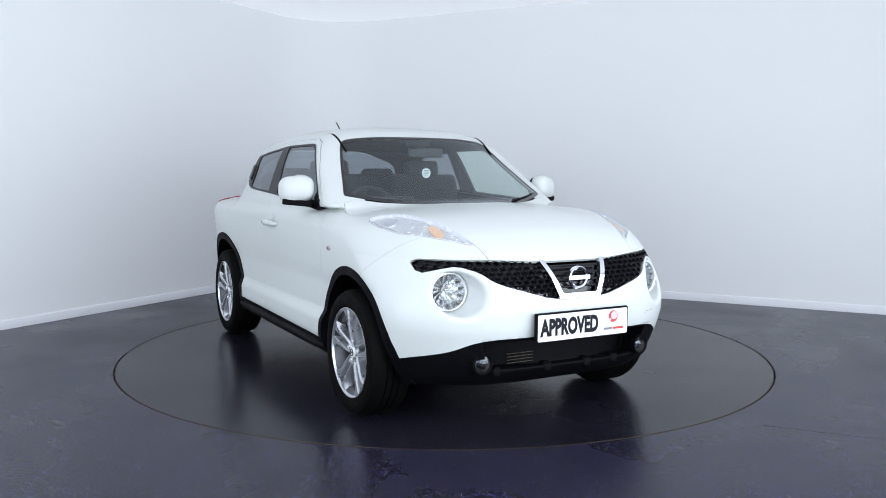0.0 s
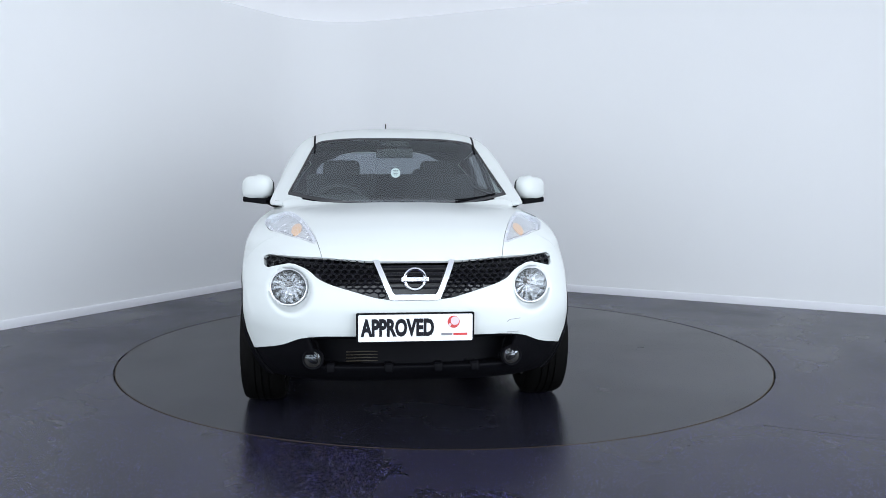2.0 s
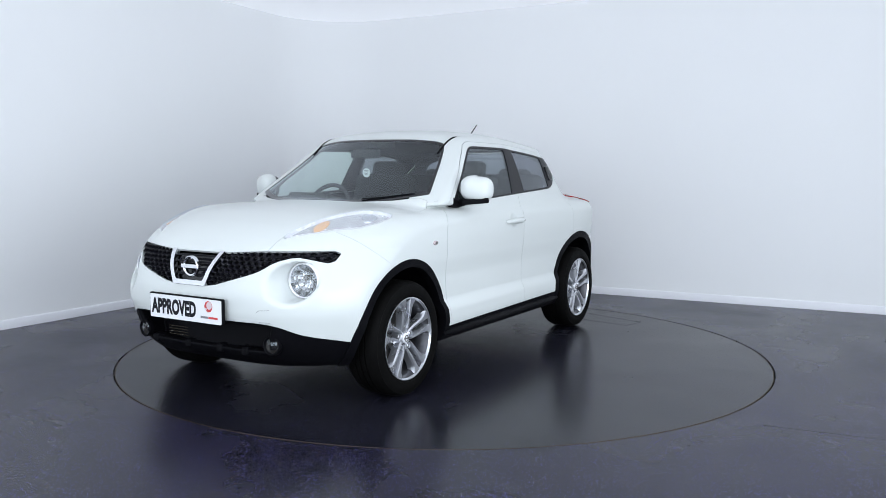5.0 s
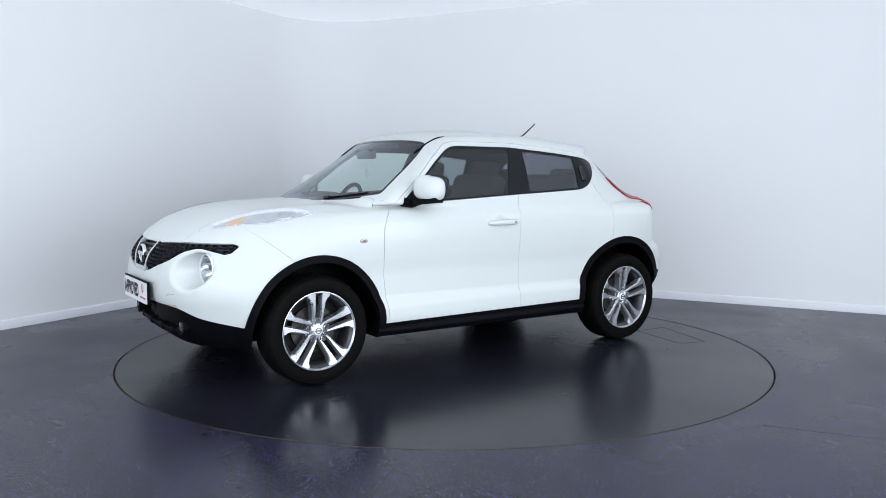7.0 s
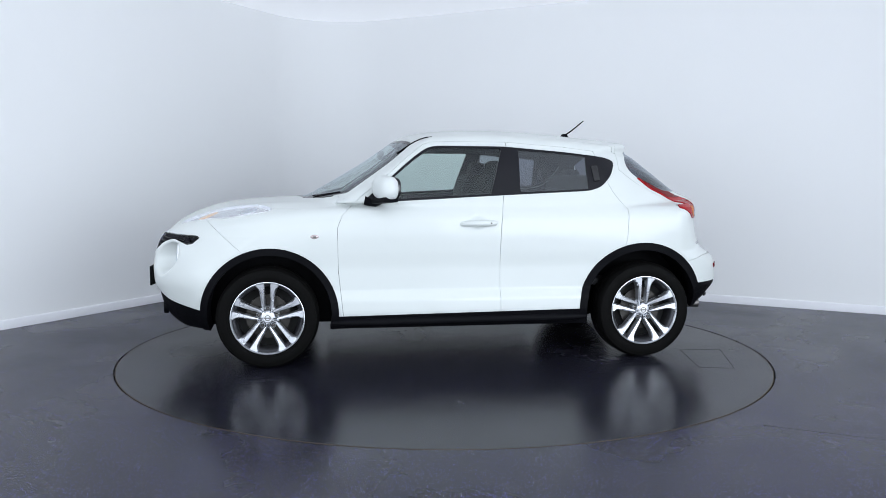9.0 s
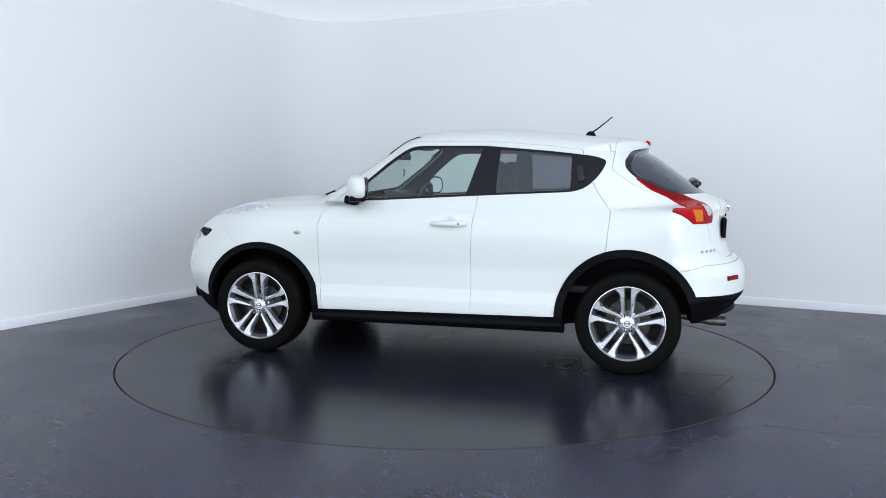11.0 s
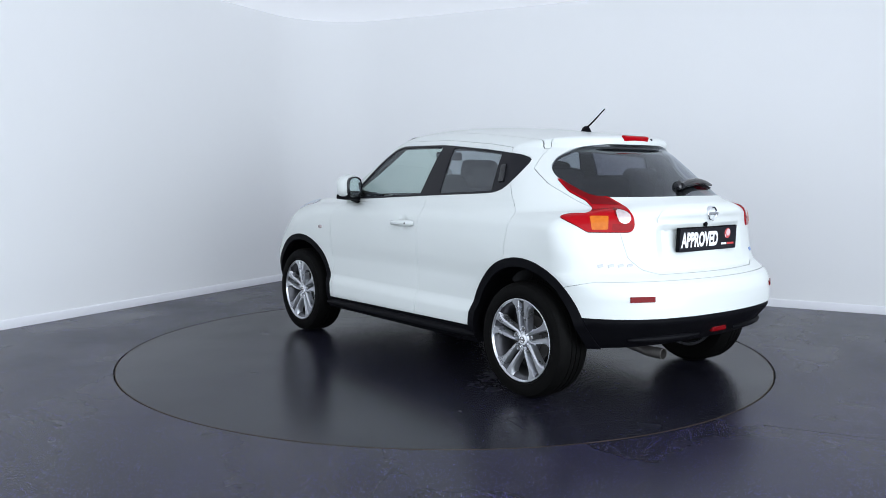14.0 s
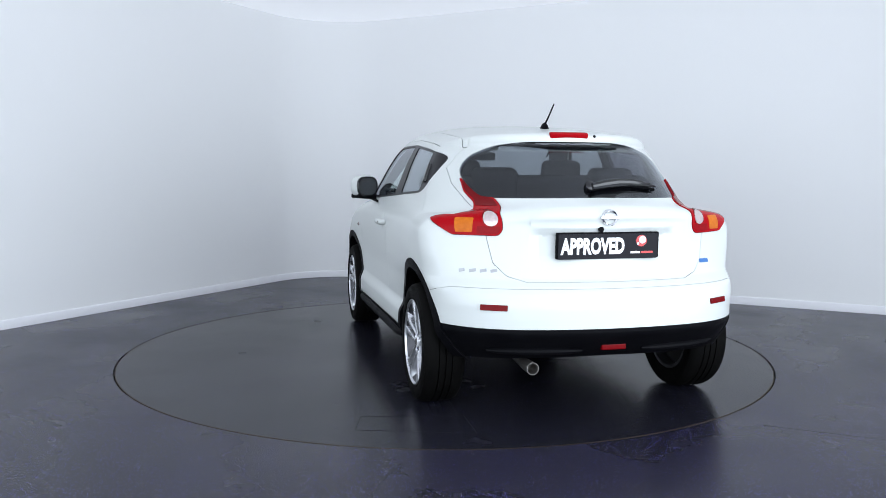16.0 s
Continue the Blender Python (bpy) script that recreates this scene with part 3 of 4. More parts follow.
COWL = [(1.15, -0.5), (1.15, 0.30), (0.95, 0.52), (0.85, 0.60), (0.80, 0.56), (0.86, -0.5)]
BONNET = [(2.3, -0.5), (2.3, 0.30), (1.95, 0.43), (1.83, 0.462), (1.33, 0.628), (1.22, 0.715), (1.05, 0.745), (0.90, 0.735), (0.80, 0.70), (0.805, 0.645), (0.898, 0.52), (1.032, 0.30), (1.100, 0.0), (1.090, -0.5)]
SLIM_LAMP = [(1.86, 0.452), (1.60, 0.532), (1.34, 0.625), (1.25, 0.69), (1.225, 0.745), (1.36, 0.760), (1.54, 0.715), (1.71, 0.605)]


def car_body(car):
    whole = shell(0.0125)
    V = whole[0]
    whole = cut(whole, -V[:, 1])[0]
    V = whole[0]
    V[np.abs(V[:, 1]) < 1e-5, 1] = 0
    liner = whole
    x, y, z = whole[0].T
    # the open underside
    bottom = np.where(x > 1.4, 0.235, np.where(x < -1.35, 0.345 - 0.02 * np.abs(y), 0.245))
    body = cut(whole, bottom - z)[0]
    # wheel openings
    for cx, cz, r in ((1.250, 0.335, 0.395), (-1.252, 0.345, 0.395)):
        x, y, z = body[0].T
        hole = np.maximum(np.hypot(x - cx, z - cz) - r, 0.5 - y)
        body = cut(body, hole)[1]
    # black flares round the wheels
    for cx, cz, r in ((1.250, 0.335, 0.440), (-1.252, 0.345, 0.446)):
        x, y, z = body[0].T
        ring = np.maximum(np.hypot(x - cx, z - cz) - r, 0.55 - y)
        ring = np.maximum(ring, 0.205 - z)
        flare, body = cut(body, ring)
        sides("wheel_arch_flare", flare, M_BLACK, car, 0.005, 0.05, "black grained plastic flare round the wheel")
    # black lower cladding: sills, chin and rear apron
    x, y, z = body[0].T
    edge = np.where(x > 1.5, curve(y, (0, 0.40, 0.52, 0.64, 0.74, 0.80, 0.9), (0.490, 0.488, 0.475, 0.425, 0.392, 0.370, 0.36)), np.where(x < -1.5, 0.505, 0.337 - 0.012 * x))
    black, body = cut(body, z - edge)
    x = black[0][:, 0]
    chin, rest = cut(black, 0.9 - x)
    apron, sill = cut(rest, rest[0][:, 0] + 0.9)
    panel("front_chin", chin, M_BLACK, car, -0.004, 0.02, True, label="black plastic lower bumper")
    panel("rear_apron", apron, M_BLACK, car, -0.004, 0.02, True, label="black plastic rear apron")
    sides("sill", sill, M_BLACK, car, 0.004, 0.03, "black plastic side sill")

    def take(field, slit=SLIT):
        nonlocal body
        got, body = carve(body, field(*body[0].T), slit)
        return got

    def poly(plane, pts, grow=0.0):
        return lambda x, y, z: polygon(np.stack([x, y, z], -1)[:, plane], pts, grow)

    both = lambda f, g: (lambda x, y, z: np.maximum(f(x, y, z), g(x, y, z)))
    # glass and lamps first
    screen = take(both(poly(YZ, rounded(SCREEN)), lambda x, y, z: np.maximum(0.1 - x, x - SCREEN_FOOT + 0.72 * y * y)), 0.001)
    rear = take(both(poly(YZ, rounded(REAR_GLASS)), lambda x, y, z: x + 1.1), 0.001)
    house = take(both(poly(XZ, rounded(GLASSHOUSE)), lambda x, y, z: 0.45 - y), 0.001)
    tail = take(lambda x, y, z: np.maximum(polygon(corner_plane(x, y, z), rounded(TAIL_LAMP, 1, 0.008)), np.maximum(np.maximum(x + 1.0, 0.3 - y), np.minimum(x + 1.515, 1.06 - z))))
    slim = take(both(poly(XY, rounded(SLIM_LAMP, 1)), lambda x, y, z: 0.86 - z))
    chrome = take(both(poly(YZ, CHROME_V), lambda x, y, z: 1.5 - x), 0.001)
    grille = take(both(poly(YZ, rounded(GRILLE, 1)), lambda x, y, z: 1.5 - x), 0.001)
    lamp = take(lambda x, y, z: np.maximum(np.hypot(y - 0.600, z - 0.700) - 0.090, np.maximum(x - 1.847, 1.5 - x)), 0.0005)
    # panels
    bonnet = take(both(poly(XY, BONNET), lambda x, y, z: 0.80 - z))
    cowl = take(both(poly(XY, COWL), lambda x, y, z: 1.03 - z), 0.001)
    front_door = take(both(poly(XZ, FRONT_DOOR), lambda x, y, z: 0.45 - y))
    rear_door = take(both(poly(XZ, REAR_DOOR), lambda x, y, z: 0.45 - y))
    gate = take(both(poly(YZ, TAILGATE), lambda x, y, z: x + 1.215 - 0.12 * y))
    lip = cut(gate, np.maximum(polygon(gate[0][:, YZ], rounded(GATE_LIP)), gate[0][:, 0] + 1.6))[0]
    bumper = take(lambda x, y, z: np.maximum(1.42 + 1.18 * (z - 0.75) - x, 0.30 - z))
    rear_bumper = take(lambda x, y, z: np.maximum(z - 0.695 + 0.25 * np.clip(x + 1.72, 0, 1), x + 1.50))
    roof = take(lambda x, y, z: np.maximum(y - 0.535 + 0.02 * x, np.maximum(1.40 - z, x - 0.9)), 0.002)
    panel("chrome_grille_trim", chrome, M_CHROME, car, 0.010, 0.03, True, label="satin chrome V-shaped trim")
    panel("cowl", cowl, M_BLACK, car, -0.004, 0.02, True, label="black plastic windscreen cowl")
    panel("bonnet", bonnet, M_PAINT, car, both=True)
    panel("front_bumper", bumper, M_PAINT, car, both=True)
    panel("rear_bumper", rear_bumper, M_PAINT, car, both=True)
    panel("roof", roof, M_PAINT, car, both=True)
    hatch = panel("tailgate", gate, M_PAINT, car, both=True)
    panel("tailgate_lip", lip, M_PAINT, hatch, 0.005, 0.012, True, label="raised white lip above the plate")
    sides("front_door", front_door, M_PAINT, car)
    sides("rear_door", rear_door, M_PAINT, car)
    panel("body_shell", body, M_PAINT, car, both=True)
    # glazing
    screen, seal = cut(screen, np.maximum(polygon(screen[0][:, YZ], rounded(SCREEN), -0.013), screen[0][:, 0] - SCREEN_FOOT + 0.035 + 0.72 * screen[0][:, 1] ** 2))
    panel("windscreen_seal", seal, M_GLOSSBLACK, car, -0.001, 0.006, True, label="black border of the windscreen")
    panel("windscreen", screen, M_GLASS, car, -0.002, 0.0, True, label="green-tinted windscreen")
    panel("rear_window", rear, M_REARGLASS, car, -0.003, 0.0, True, label="dark tinted rear window")
    x, y, z = house[0].T
    P = np.stack([x, z], -1)
    inner = polygon(P, rounded(GLASSHOUSE), -0.013)
    f_pane = np.maximum(np.maximum(inner, x - 0.565), -(x + 0.205 + 0.30 * (z - 1.113)))
    pane, frame_ = cut(house, f_pane)
    sides("side_window", pane, M_GLASS, car, -0.004, 0.0, "green-tinted front side window")
    x, y, z = frame_[0].T
    P = np.stack([x, z], -1)
    r_pane = np.maximum(polygon(P, rounded(GLASSHOUSE), -0.013), np.maximum(x + 0.405 + 0.03 * (z - 1.1), -(x + 0.885)))
    pane, frame_ = cut(frame_, r_pane)
    sides("side_window", pane, M_PRIVACY, car, -0.004, 0.0, "dark tinted rear side window")
    sides("window_surround", frame_, M_TRIM, car, 0.0, 0.02, "black window surround and pillar")
    lamps = sides("tail_lamp", tail, M_RED, car, 0.006, 0.03, "red boomerang-shaped tail lamp")
    x, y, z = tail[0].T
    flat, reach = corner_plane(x, y, z), np.hypot(y - 0.574, z - 1.026)
    amber = cut(tail, polygon(flat, AMBER_LENS))[0]
    clear = cut(tail, reach - 0.034)[0]
    ring = cut(tail, np.maximum(reach - 0.040, 0.034 - reach))[0]
    inside = polygon(flat, rounded(TAIL_LAMP, 1, 0.008), -0.009)
    upper = cut(tail, np.maximum(inside, 1.085 - z))[0]
    lower = cut(tail, np.maximum(np.maximum(inside, z - 0.992), y - 0.640))[0]
    for f, own in enumerate(lamps):
        panel("smoked_lens", upper, M_REFLEX, own, 0.0078, 0.003, False, bool(f), "darker red upper lens")
        panel("ribbed_lens", lower, M_DEEPRED, own, 0.0078, 0.003, False, bool(f), "deep red lower lens")
        panel("amber_indicator", amber, M_AMBER, own, 0.0085, 0.004, False, bool(f), "amber indicator lens")
        panel("reversing_light", clear, M_CLEARLAMP, own, 0.0095, 0.006, False, bool(f), "round clear reversing light")
        panel("light_ring", ring, M_REFLEX, own, 0.0090, 0.006, False, bool(f), "thin pale ring")
    slims = sides("slim_lamp", slim, M_LENS, car, 0.008, 0.0, "clear slim front lamp lens")
    for lens in slims:
        lens.visible_shadow = False
    x, y, z = slim[0].T
    blink = cut(slim, np.hypot((x - 1.655) / 0.062, (y - 0.572) / 0.026) - 1)[0]
    spot = cut(slim, np.hypot((x - 1.385) / 0.055, (y - 0.69) / 0.034) - 1)[0]
    bezel = cut(slim, polygon(slim[0][:, XY], rounded(SLIM_LAMP, 1), -0.003))[1]
    spear = cut(slim, polygon(slim[0][:, XY], SLIM_LAMP, -0.016))[0]
    for f, own in enumerate(slims):
        panel("lamp_housing", slim, M_REFLECTOR, own, -0.016, 0.02, False, bool(f), "silver lamp reflector")
        panel("lamp_rim", spear, M_FACET, own, -0.009, 0.012, False, bool(f), "silver inner reflector with facet glints in its colour")
        panel("lamp_edge", bezel, M_REFLECTOR, own, 0.003, 0.02, False, bool(f), "thin silver lamp edge")
        panel("amber_bulb", blink, M_AMBERBULB, own, -0.004, 0.012, False, bool(f), "amber bulb")
        panel("projector", spot, M_CHROME, own, -0.004, 0.014, False, bool(f), "round chrome projector")
    # the dark lining inside
    d = np.minimum(polygon(liner[0][:, YZ], rounded(SCREEN), 0.0) + 9 * (liner[0][:, 0] < 0.1), polygon(liner[0][:, YZ], rounded(REAR_GLASS), 0.0) + 9 * (liner[0][:, 0] > -1.1))
    d = np.minimum(d, polygon(liner[0][:, XZ], rounded(GLASSHOUSE), 0.0) + 9 * (liner[0][:, 1] < 0.45))
    lining = cut(liner, -d)[0]
    lining = cut(lining, np.where(np.abs(lining[0][:, 0] + 0.05) > 1.2, 0.42, 0.26) - lining[0][:, 2])[0]
    for cx, cz in ((1.250, 0.335), (-1.252, 0.345)):
        lx, ly, lz = lining[0].T
        lining = cut(lining, np.maximum(np.hypot(lx - cx, lz - cz) - 0.43, 0.45 - ly))[1]
    lining = cut(lining, lining[0][:, 0] - 1.1)[0]
    panel("cabin_lining", lining, M_CABIN, car, -0.03, 0.0, True, label="dark cabin lining")
    return panel("grille", grille, M_GLOSSBLACK, car, -0.03, 0.0, True, label="black honeycomb grille")


CAR = tagged(empty("car"), "white compact crossover car with black wheel arch flares, on a turntable", "car")
GRILLE_PANEL = car_body(CAR)



def march(start, way):
    """The first place where a ray from outside meets the car's skin."""
    p, d = np.array(start, float), np.array(way, float) / np.linalg.norm(way)
    t = np.arange(0, 2.0, 0.004)
    f = skin(p + t[:, None] * d)
    k = int(np.argmax(f < 0))
    a, b = t[k - 1], t[k]
    for _ in range(20):
        m = (a + b) / 2
        a, b = (m, b) if skin(p + m * d) > 0 else (a, m)
    return Vector(p + a * d)


def at_front(y, z):
    return march((2.6, y, z), (-1, 0, 0))


def at_rear(y, z):
    return march((-2.6, y, z), (1, 0, 0))


def at_side(x, z, s=1):
    return march((x, s * 1.3, z), (0, -s, 0))


def at_top(x, y):
    return march((x, y, 1.9), (0, 0, -1))


def wheel(car):
    w = empty("wheel", None, car)
    tagged(w, "silver alloy wheel with five split spokes and a black tyre")
    bm = bmesh.new()
    R = TYRE_R
    prof = [(0.222, -0.095), (0.232, -0.105), (0.262, -0.112), (0.298, -0.110), (0.313, -0.100), (0.323, -0.082)]
    tread = []
    for c in (-0.052, -0.018, 0.018, 0.052):
        tread += [(R, c - 0.014), (R, c + 0.013), (R - 0.008, c + 0.0145), (R - 0.008, c + 0.0205)]
    tread = tread[:-2]
    outer = [(0.323, 0.082), (0.314, 0.100), (0.309, 0.106), (0.306, 0.1055), (0.290, 0.1115), (0.262, 0.112), (0.250, 0.109), (0.247, 0.111), (0.238, 0.106), (0.222, 0.095)]
    lathe(bm, prof + tread + outer, Matrix(), 72, True)
    part("tyre", bm, M_RUBBER, w, "black rubber tyre with grooved tread", True, 30)
    bm = bmesh.new()
    lathe(bm, [(0.205, -0.095), (0.222, -0.097), (0.226, -0.09), (0.214, -0.05), (0.205, 0.02), (0.212, 0.080), (0.222, 0.096), (0.222, 0.098), (0.212, 0.086), (0.205, 0.078), (0.196, 0.02), (0.196, -0.08)], Matrix(), 72, True)
    part("rim", bm, M_BARREL, w, "silver alloy rim", True, 35)
    bm = bmesh.new()
    lathe(bm, [(0.224, 0.090), (0.234, 0.103), (0.235, 0.108), (0.231, 0.109), (0.226, 0.103), (0.221, 0.092)], Matrix(), 72, True)
    part("rim_lip", bm, M_ALLOY, w, "bright rim lip", True, 35)
    bm = bmesh.new()
    lathe(bm, [(0.001, -0.02), (0.197, -0.02), (0.197, -0.03), (0.001, -0.03)], Matrix(), 48)
    part("back_plate", bm, M_GAP, w)
    bm = bmesh.new()
    lathe(bm, [(0.001, 0.012), (0.142, 0.012), (0.142, -0.012), (0.001, -0.012)], Matrix(), 48)
    part("brake_disc", bm, M_BRAKE, w, "dull steel brake disc", True)
    for k in range(5):
        turn = Matrix.Rotation(radians(72 * k), 4, "Y")
        for s in (1, -1):
            bm = bmesh.new()
            # radius, inner and outer edge of the spoke, height of its face
            line = [(0.030, 0.016, 0.022, 0.078), (0.055, 0.0165, 0.036, 0.084), (0.085, 0.0165, 0.041, 0.089), (0.125, 0.0165, 0.045, 0.094), (0.165, 0.0170, 0.051, 0.098), (0.190, 0.0175, 0.061, 0.100), (0.205, 0.0180, 0.078, 0.101), (0.226, 0.0185, 0.084, 0.103)]
            rows = []
            for r, a, b, h in line:
                rows.append([bm.verts.new(turn @ Vector((s * u, v, r))) for u, v in ((a - 0.002, h - 0.045), (a, h - 0.008), (a + 0.004, h), (b - 0.011, h + 0.001), (b - 0.003, h - 0.007), (b + 0.003, h - 0.045))])
            for p, q in zip(rows, rows[1:]):
                for i in range(5):
                    bm.faces.new((p[i], p[i + 1], q[i + 1], q[i]))
            bm.faces.new(rows[0])
            bm.faces.new(rows[-1])
            part("spoke", bm, M_ALLOY, w, "", True, 30)
        a = radians(90 + 72 * k)
        at = Matrix.Translation((0.060 * math.cos(a), 0.064, 0.060 * math.sin(a)))
        bm = bmesh.new()
        lathe(bm, [(0.0165, -0.03), (0.0165, 0.016), (0.0145, 0.018), (0.0085, 0.004), (0.0120, -0.02)], at, 20)
        part("nut_well", bm, M_ALLOY, w, "", True)
        bm = bmesh.new()
        lathe(bm, [(0.0095, -0.02), (0.0095, 0.004), (0.006, 0.009), (0.0005, 0.010)], at, 6)
        part("wheel_nut", bm, M_STEEL, w, "dark steel wheel nut")
    bm = bmesh.new()
    lathe(bm, [(0.078, 0.01), (0.072, 0.046), (0.050, 0.056), (0.047, 0.072), (0.038, 0.078), (0.029, 0.079)], Matrix(), 40)
    part("hub", bm, M_ALLOY, w, "", True)
    bm = bmesh.new()
    lathe(bm, [(0.029, 0.060), (0.029, 0.084), (0.026, 0.0875), (0.0005, 0.089)], Matrix(), 32)
    part("centre_cap", bm, M_REFLECTOR, w, "round silver centre cap", True)
    bm = bmesh.new()
    lathe(bm, [(0.019, 0.086), (0.019, 0.0905), (0.014, 0.0905), (0.014, 0.086)], Matrix(), 24)
    box(bm, (0.044, 0.003, 0.008), Matrix.Translation((0, 0.0895, 0)))
    part("emblem", bm, M_STEEL, w, "ring and bar emblem")
    return w


FIRST = wheel(CAR)
FIRST.matrix_basis = pose(AXLE, TRACK, TYRE_R)
for sx, sy in ((1, -1), (-1, 1), (-1, -1)):
    copy_thing(FIRST, pose(sx * AXLE, sy * TRACK, TYRE_R, 0, 0, 0 if sy > 0 else 180))


def wheel_wells(car):
    for cx, cz, sweep in ((1.250, 0.335, 208), (-1.252, 0.345, 192)):
        for s in (1, -1):
            bm = bmesh.new()
            n = 24
            rows = [[], [], []]
            for k in range(n + 1):
                a = radians(-14 + sweep * k / n)
                for row, (r, y) in zip(rows, ((0.405, 0.862), (0.418, 0.84), (0.425, 0.50))):
                    x, z = cx + r * math.cos(a), cz + r * math.sin(a)
                    row.append(bm.verts.new((x, s * min(y, abs(at_side(x, z, s).y) - 0.012), z)))
            for p, q in zip(rows, rows[1:]):
                for k in range(n):
                    bm.faces.new((p[k], p[k + 1], q[k + 1], q[k]))
            bm.faces.new(rows[2])
            part("wheel_well", bm, M_BLACK, car, "black plastic wheel well liner", True, 40)
    bm = bmesh.new()
    box(bm, (3.1, 0.96, 0.10), pose(0.12, 0, 0.300), 0.03)
    box(bm, (1.5, 1.58, 0.10), pose(0.0, 0, 0.295), 0.03)
    part("underbody", bm, M_BLACK, car, "dark underbody")
    bm = bmesh.new()
    box(bm, (0.34, 0.80, 0.10), pose(-1.62, 0.0, 0.385), 0.035)
    part("silencer", bm, M_STEEL, car, "dull steel exhaust silencer")
    bm = bmesh.new()
    tube(bm, [(-1.50, 0.41, 0.34), (-1.70, 0.40, 0.305), (-1.79, 0.395, 0.290)], 0.027, 16)
    part("exhaust_pipe", bm, M_STEEL, car, "steel exhaust pipe", True)
    bm = bmesh.new()
    lathe(bm, [(0.029, 0.0), (0.031, 0.10), (0.032, 0.112), (0.028, 0.112), (0.026, 0.02)], pose(-1.765, 0.395, 0.293, 0, -5, 90), 28)
    part("exhaust_tip", bm, M_STEEL, car, "polished exhaust tip", True)


wheel_wells(CAR)


def lamp_frame(p, way=(1, 0, 0)):
    """A pose at p whose y axis points along way."""
    return Matrix.Translation(p) @ Vector(way).to_track_quat("Y", "Z").to_matrix().to_4x4()


def front_lamps(car):
    for s in (1, -1):
        m = lamp_frame((1.828, s * 0.600, 0.700), (1, s * 0.10, 0.0))
        bm = bmesh.new()
        lathe(bm, [(0.094, -0.03), (0.094, 0.010), (0.090, 0.018), (0.085, 0.016), (0.084, 0.0)], m, 48)
        lamp = part("headlamp", bm, M_REFLECTOR, car, "round headlamp with a clear lens", True)
        bm = bmesh.new()
        # flutes: every second rib of the bowl stands proud
        rings = lathe(bm, [(0.085, 0.010), (0.078, -0.012), (0.066, -0.030), (0.048, -0.044), (0.026, -0.052), (0.001, -0.054)], m, 28)
        for ring in rings[1:-1]:
            for v in ring[::2]:
                v.co += (m.translation + m.to_3x3() @ Vector((0, 0.02, 0)) - v.co) * 0.045
        part("reflector", bm, M_BOWL, lamp, "fluted silver reflector bowl")
        bm = bmesh.new()
        lathe(bm, [(0.016, -0.05), (0.016, -0.014), (0.012, -0.006), (0.0005, -0.005)], m @ pose(0.004, 0, 0.012), 24)
        part("bulb_shield", bm, M_STEEL, lamp, "grey bulb shield", True)
        bm = bmesh.new()
        lathe(bm, [(0.0005, 0.030), (0.030, 0.028), (0.055, 0.0235), (0.075, 0.016), (0.086, 0.009)], m, 40)
        part("lens", bm, M_LENS, lamp, "clear domed lens", True).visible_shadow = False
        p = at_front(s * 0.483, 0.365)
        m = lamp_frame((p.x - 0.004, p.y, p.z), (1, s * 0.12, 0.0))
        bm = bmesh.new()
        lathe(bm, [(0.052, -0.02), (0.052, 0.006), (0.047, 0.010), (0.039, 0.004), (0.038, -0.02)], m, 32)
        fog = part("fog_lamp", bm, M_BLACK, car, "small round fog lamp", True)
        bm = bmesh.new()
        lathe(bm, [(0.038, 0.0), (0.026, -0.015), (0.0005, -0.022)], m, 28)
        part("reflector", bm, M_BRAKE, fog, "", True)
        bm = bmesh.new()
        lathe(bm, [(0.0005, 0.012), (0.02, 0.010), (0.038, 0.002)], m, 28)
        part("lens", bm, M_LENS, fog, "", True)
        # side indicator
        p = at_side(0.962, 0.846, s)
        bm = bmesh.new()
        lathe(bm, [(0.026, -0.004), (0.025, 0.003), (0.018, 0.008), (0.0005, 0.010)], Matrix.Translation(p) @ Matrix.Rotation(0 if s > 0 else math.pi, 4, "Z") @ Matrix.Diagonal((1.05, 1, 0.55, 1)), 24)
        lens = part("side_indicator", bm, M_CLEARLAMP, car, "small oval clear side indicator", True)
        bm = bmesh.new()
        lathe(bm, [(0.011, 0.004), (0.010, 0.0105), (0.0005, 0.0115)], Matrix.Translation(p) @ Matrix.Rotation(0 if s > 0 else math.pi, 4, "Z") @ Matrix.Diagonal((1.0, 1, 0.7, 1)), 16)
        part("bulb", bm, M_STEEL, lens, "dark bulb", True)


front_lamps(CAR)


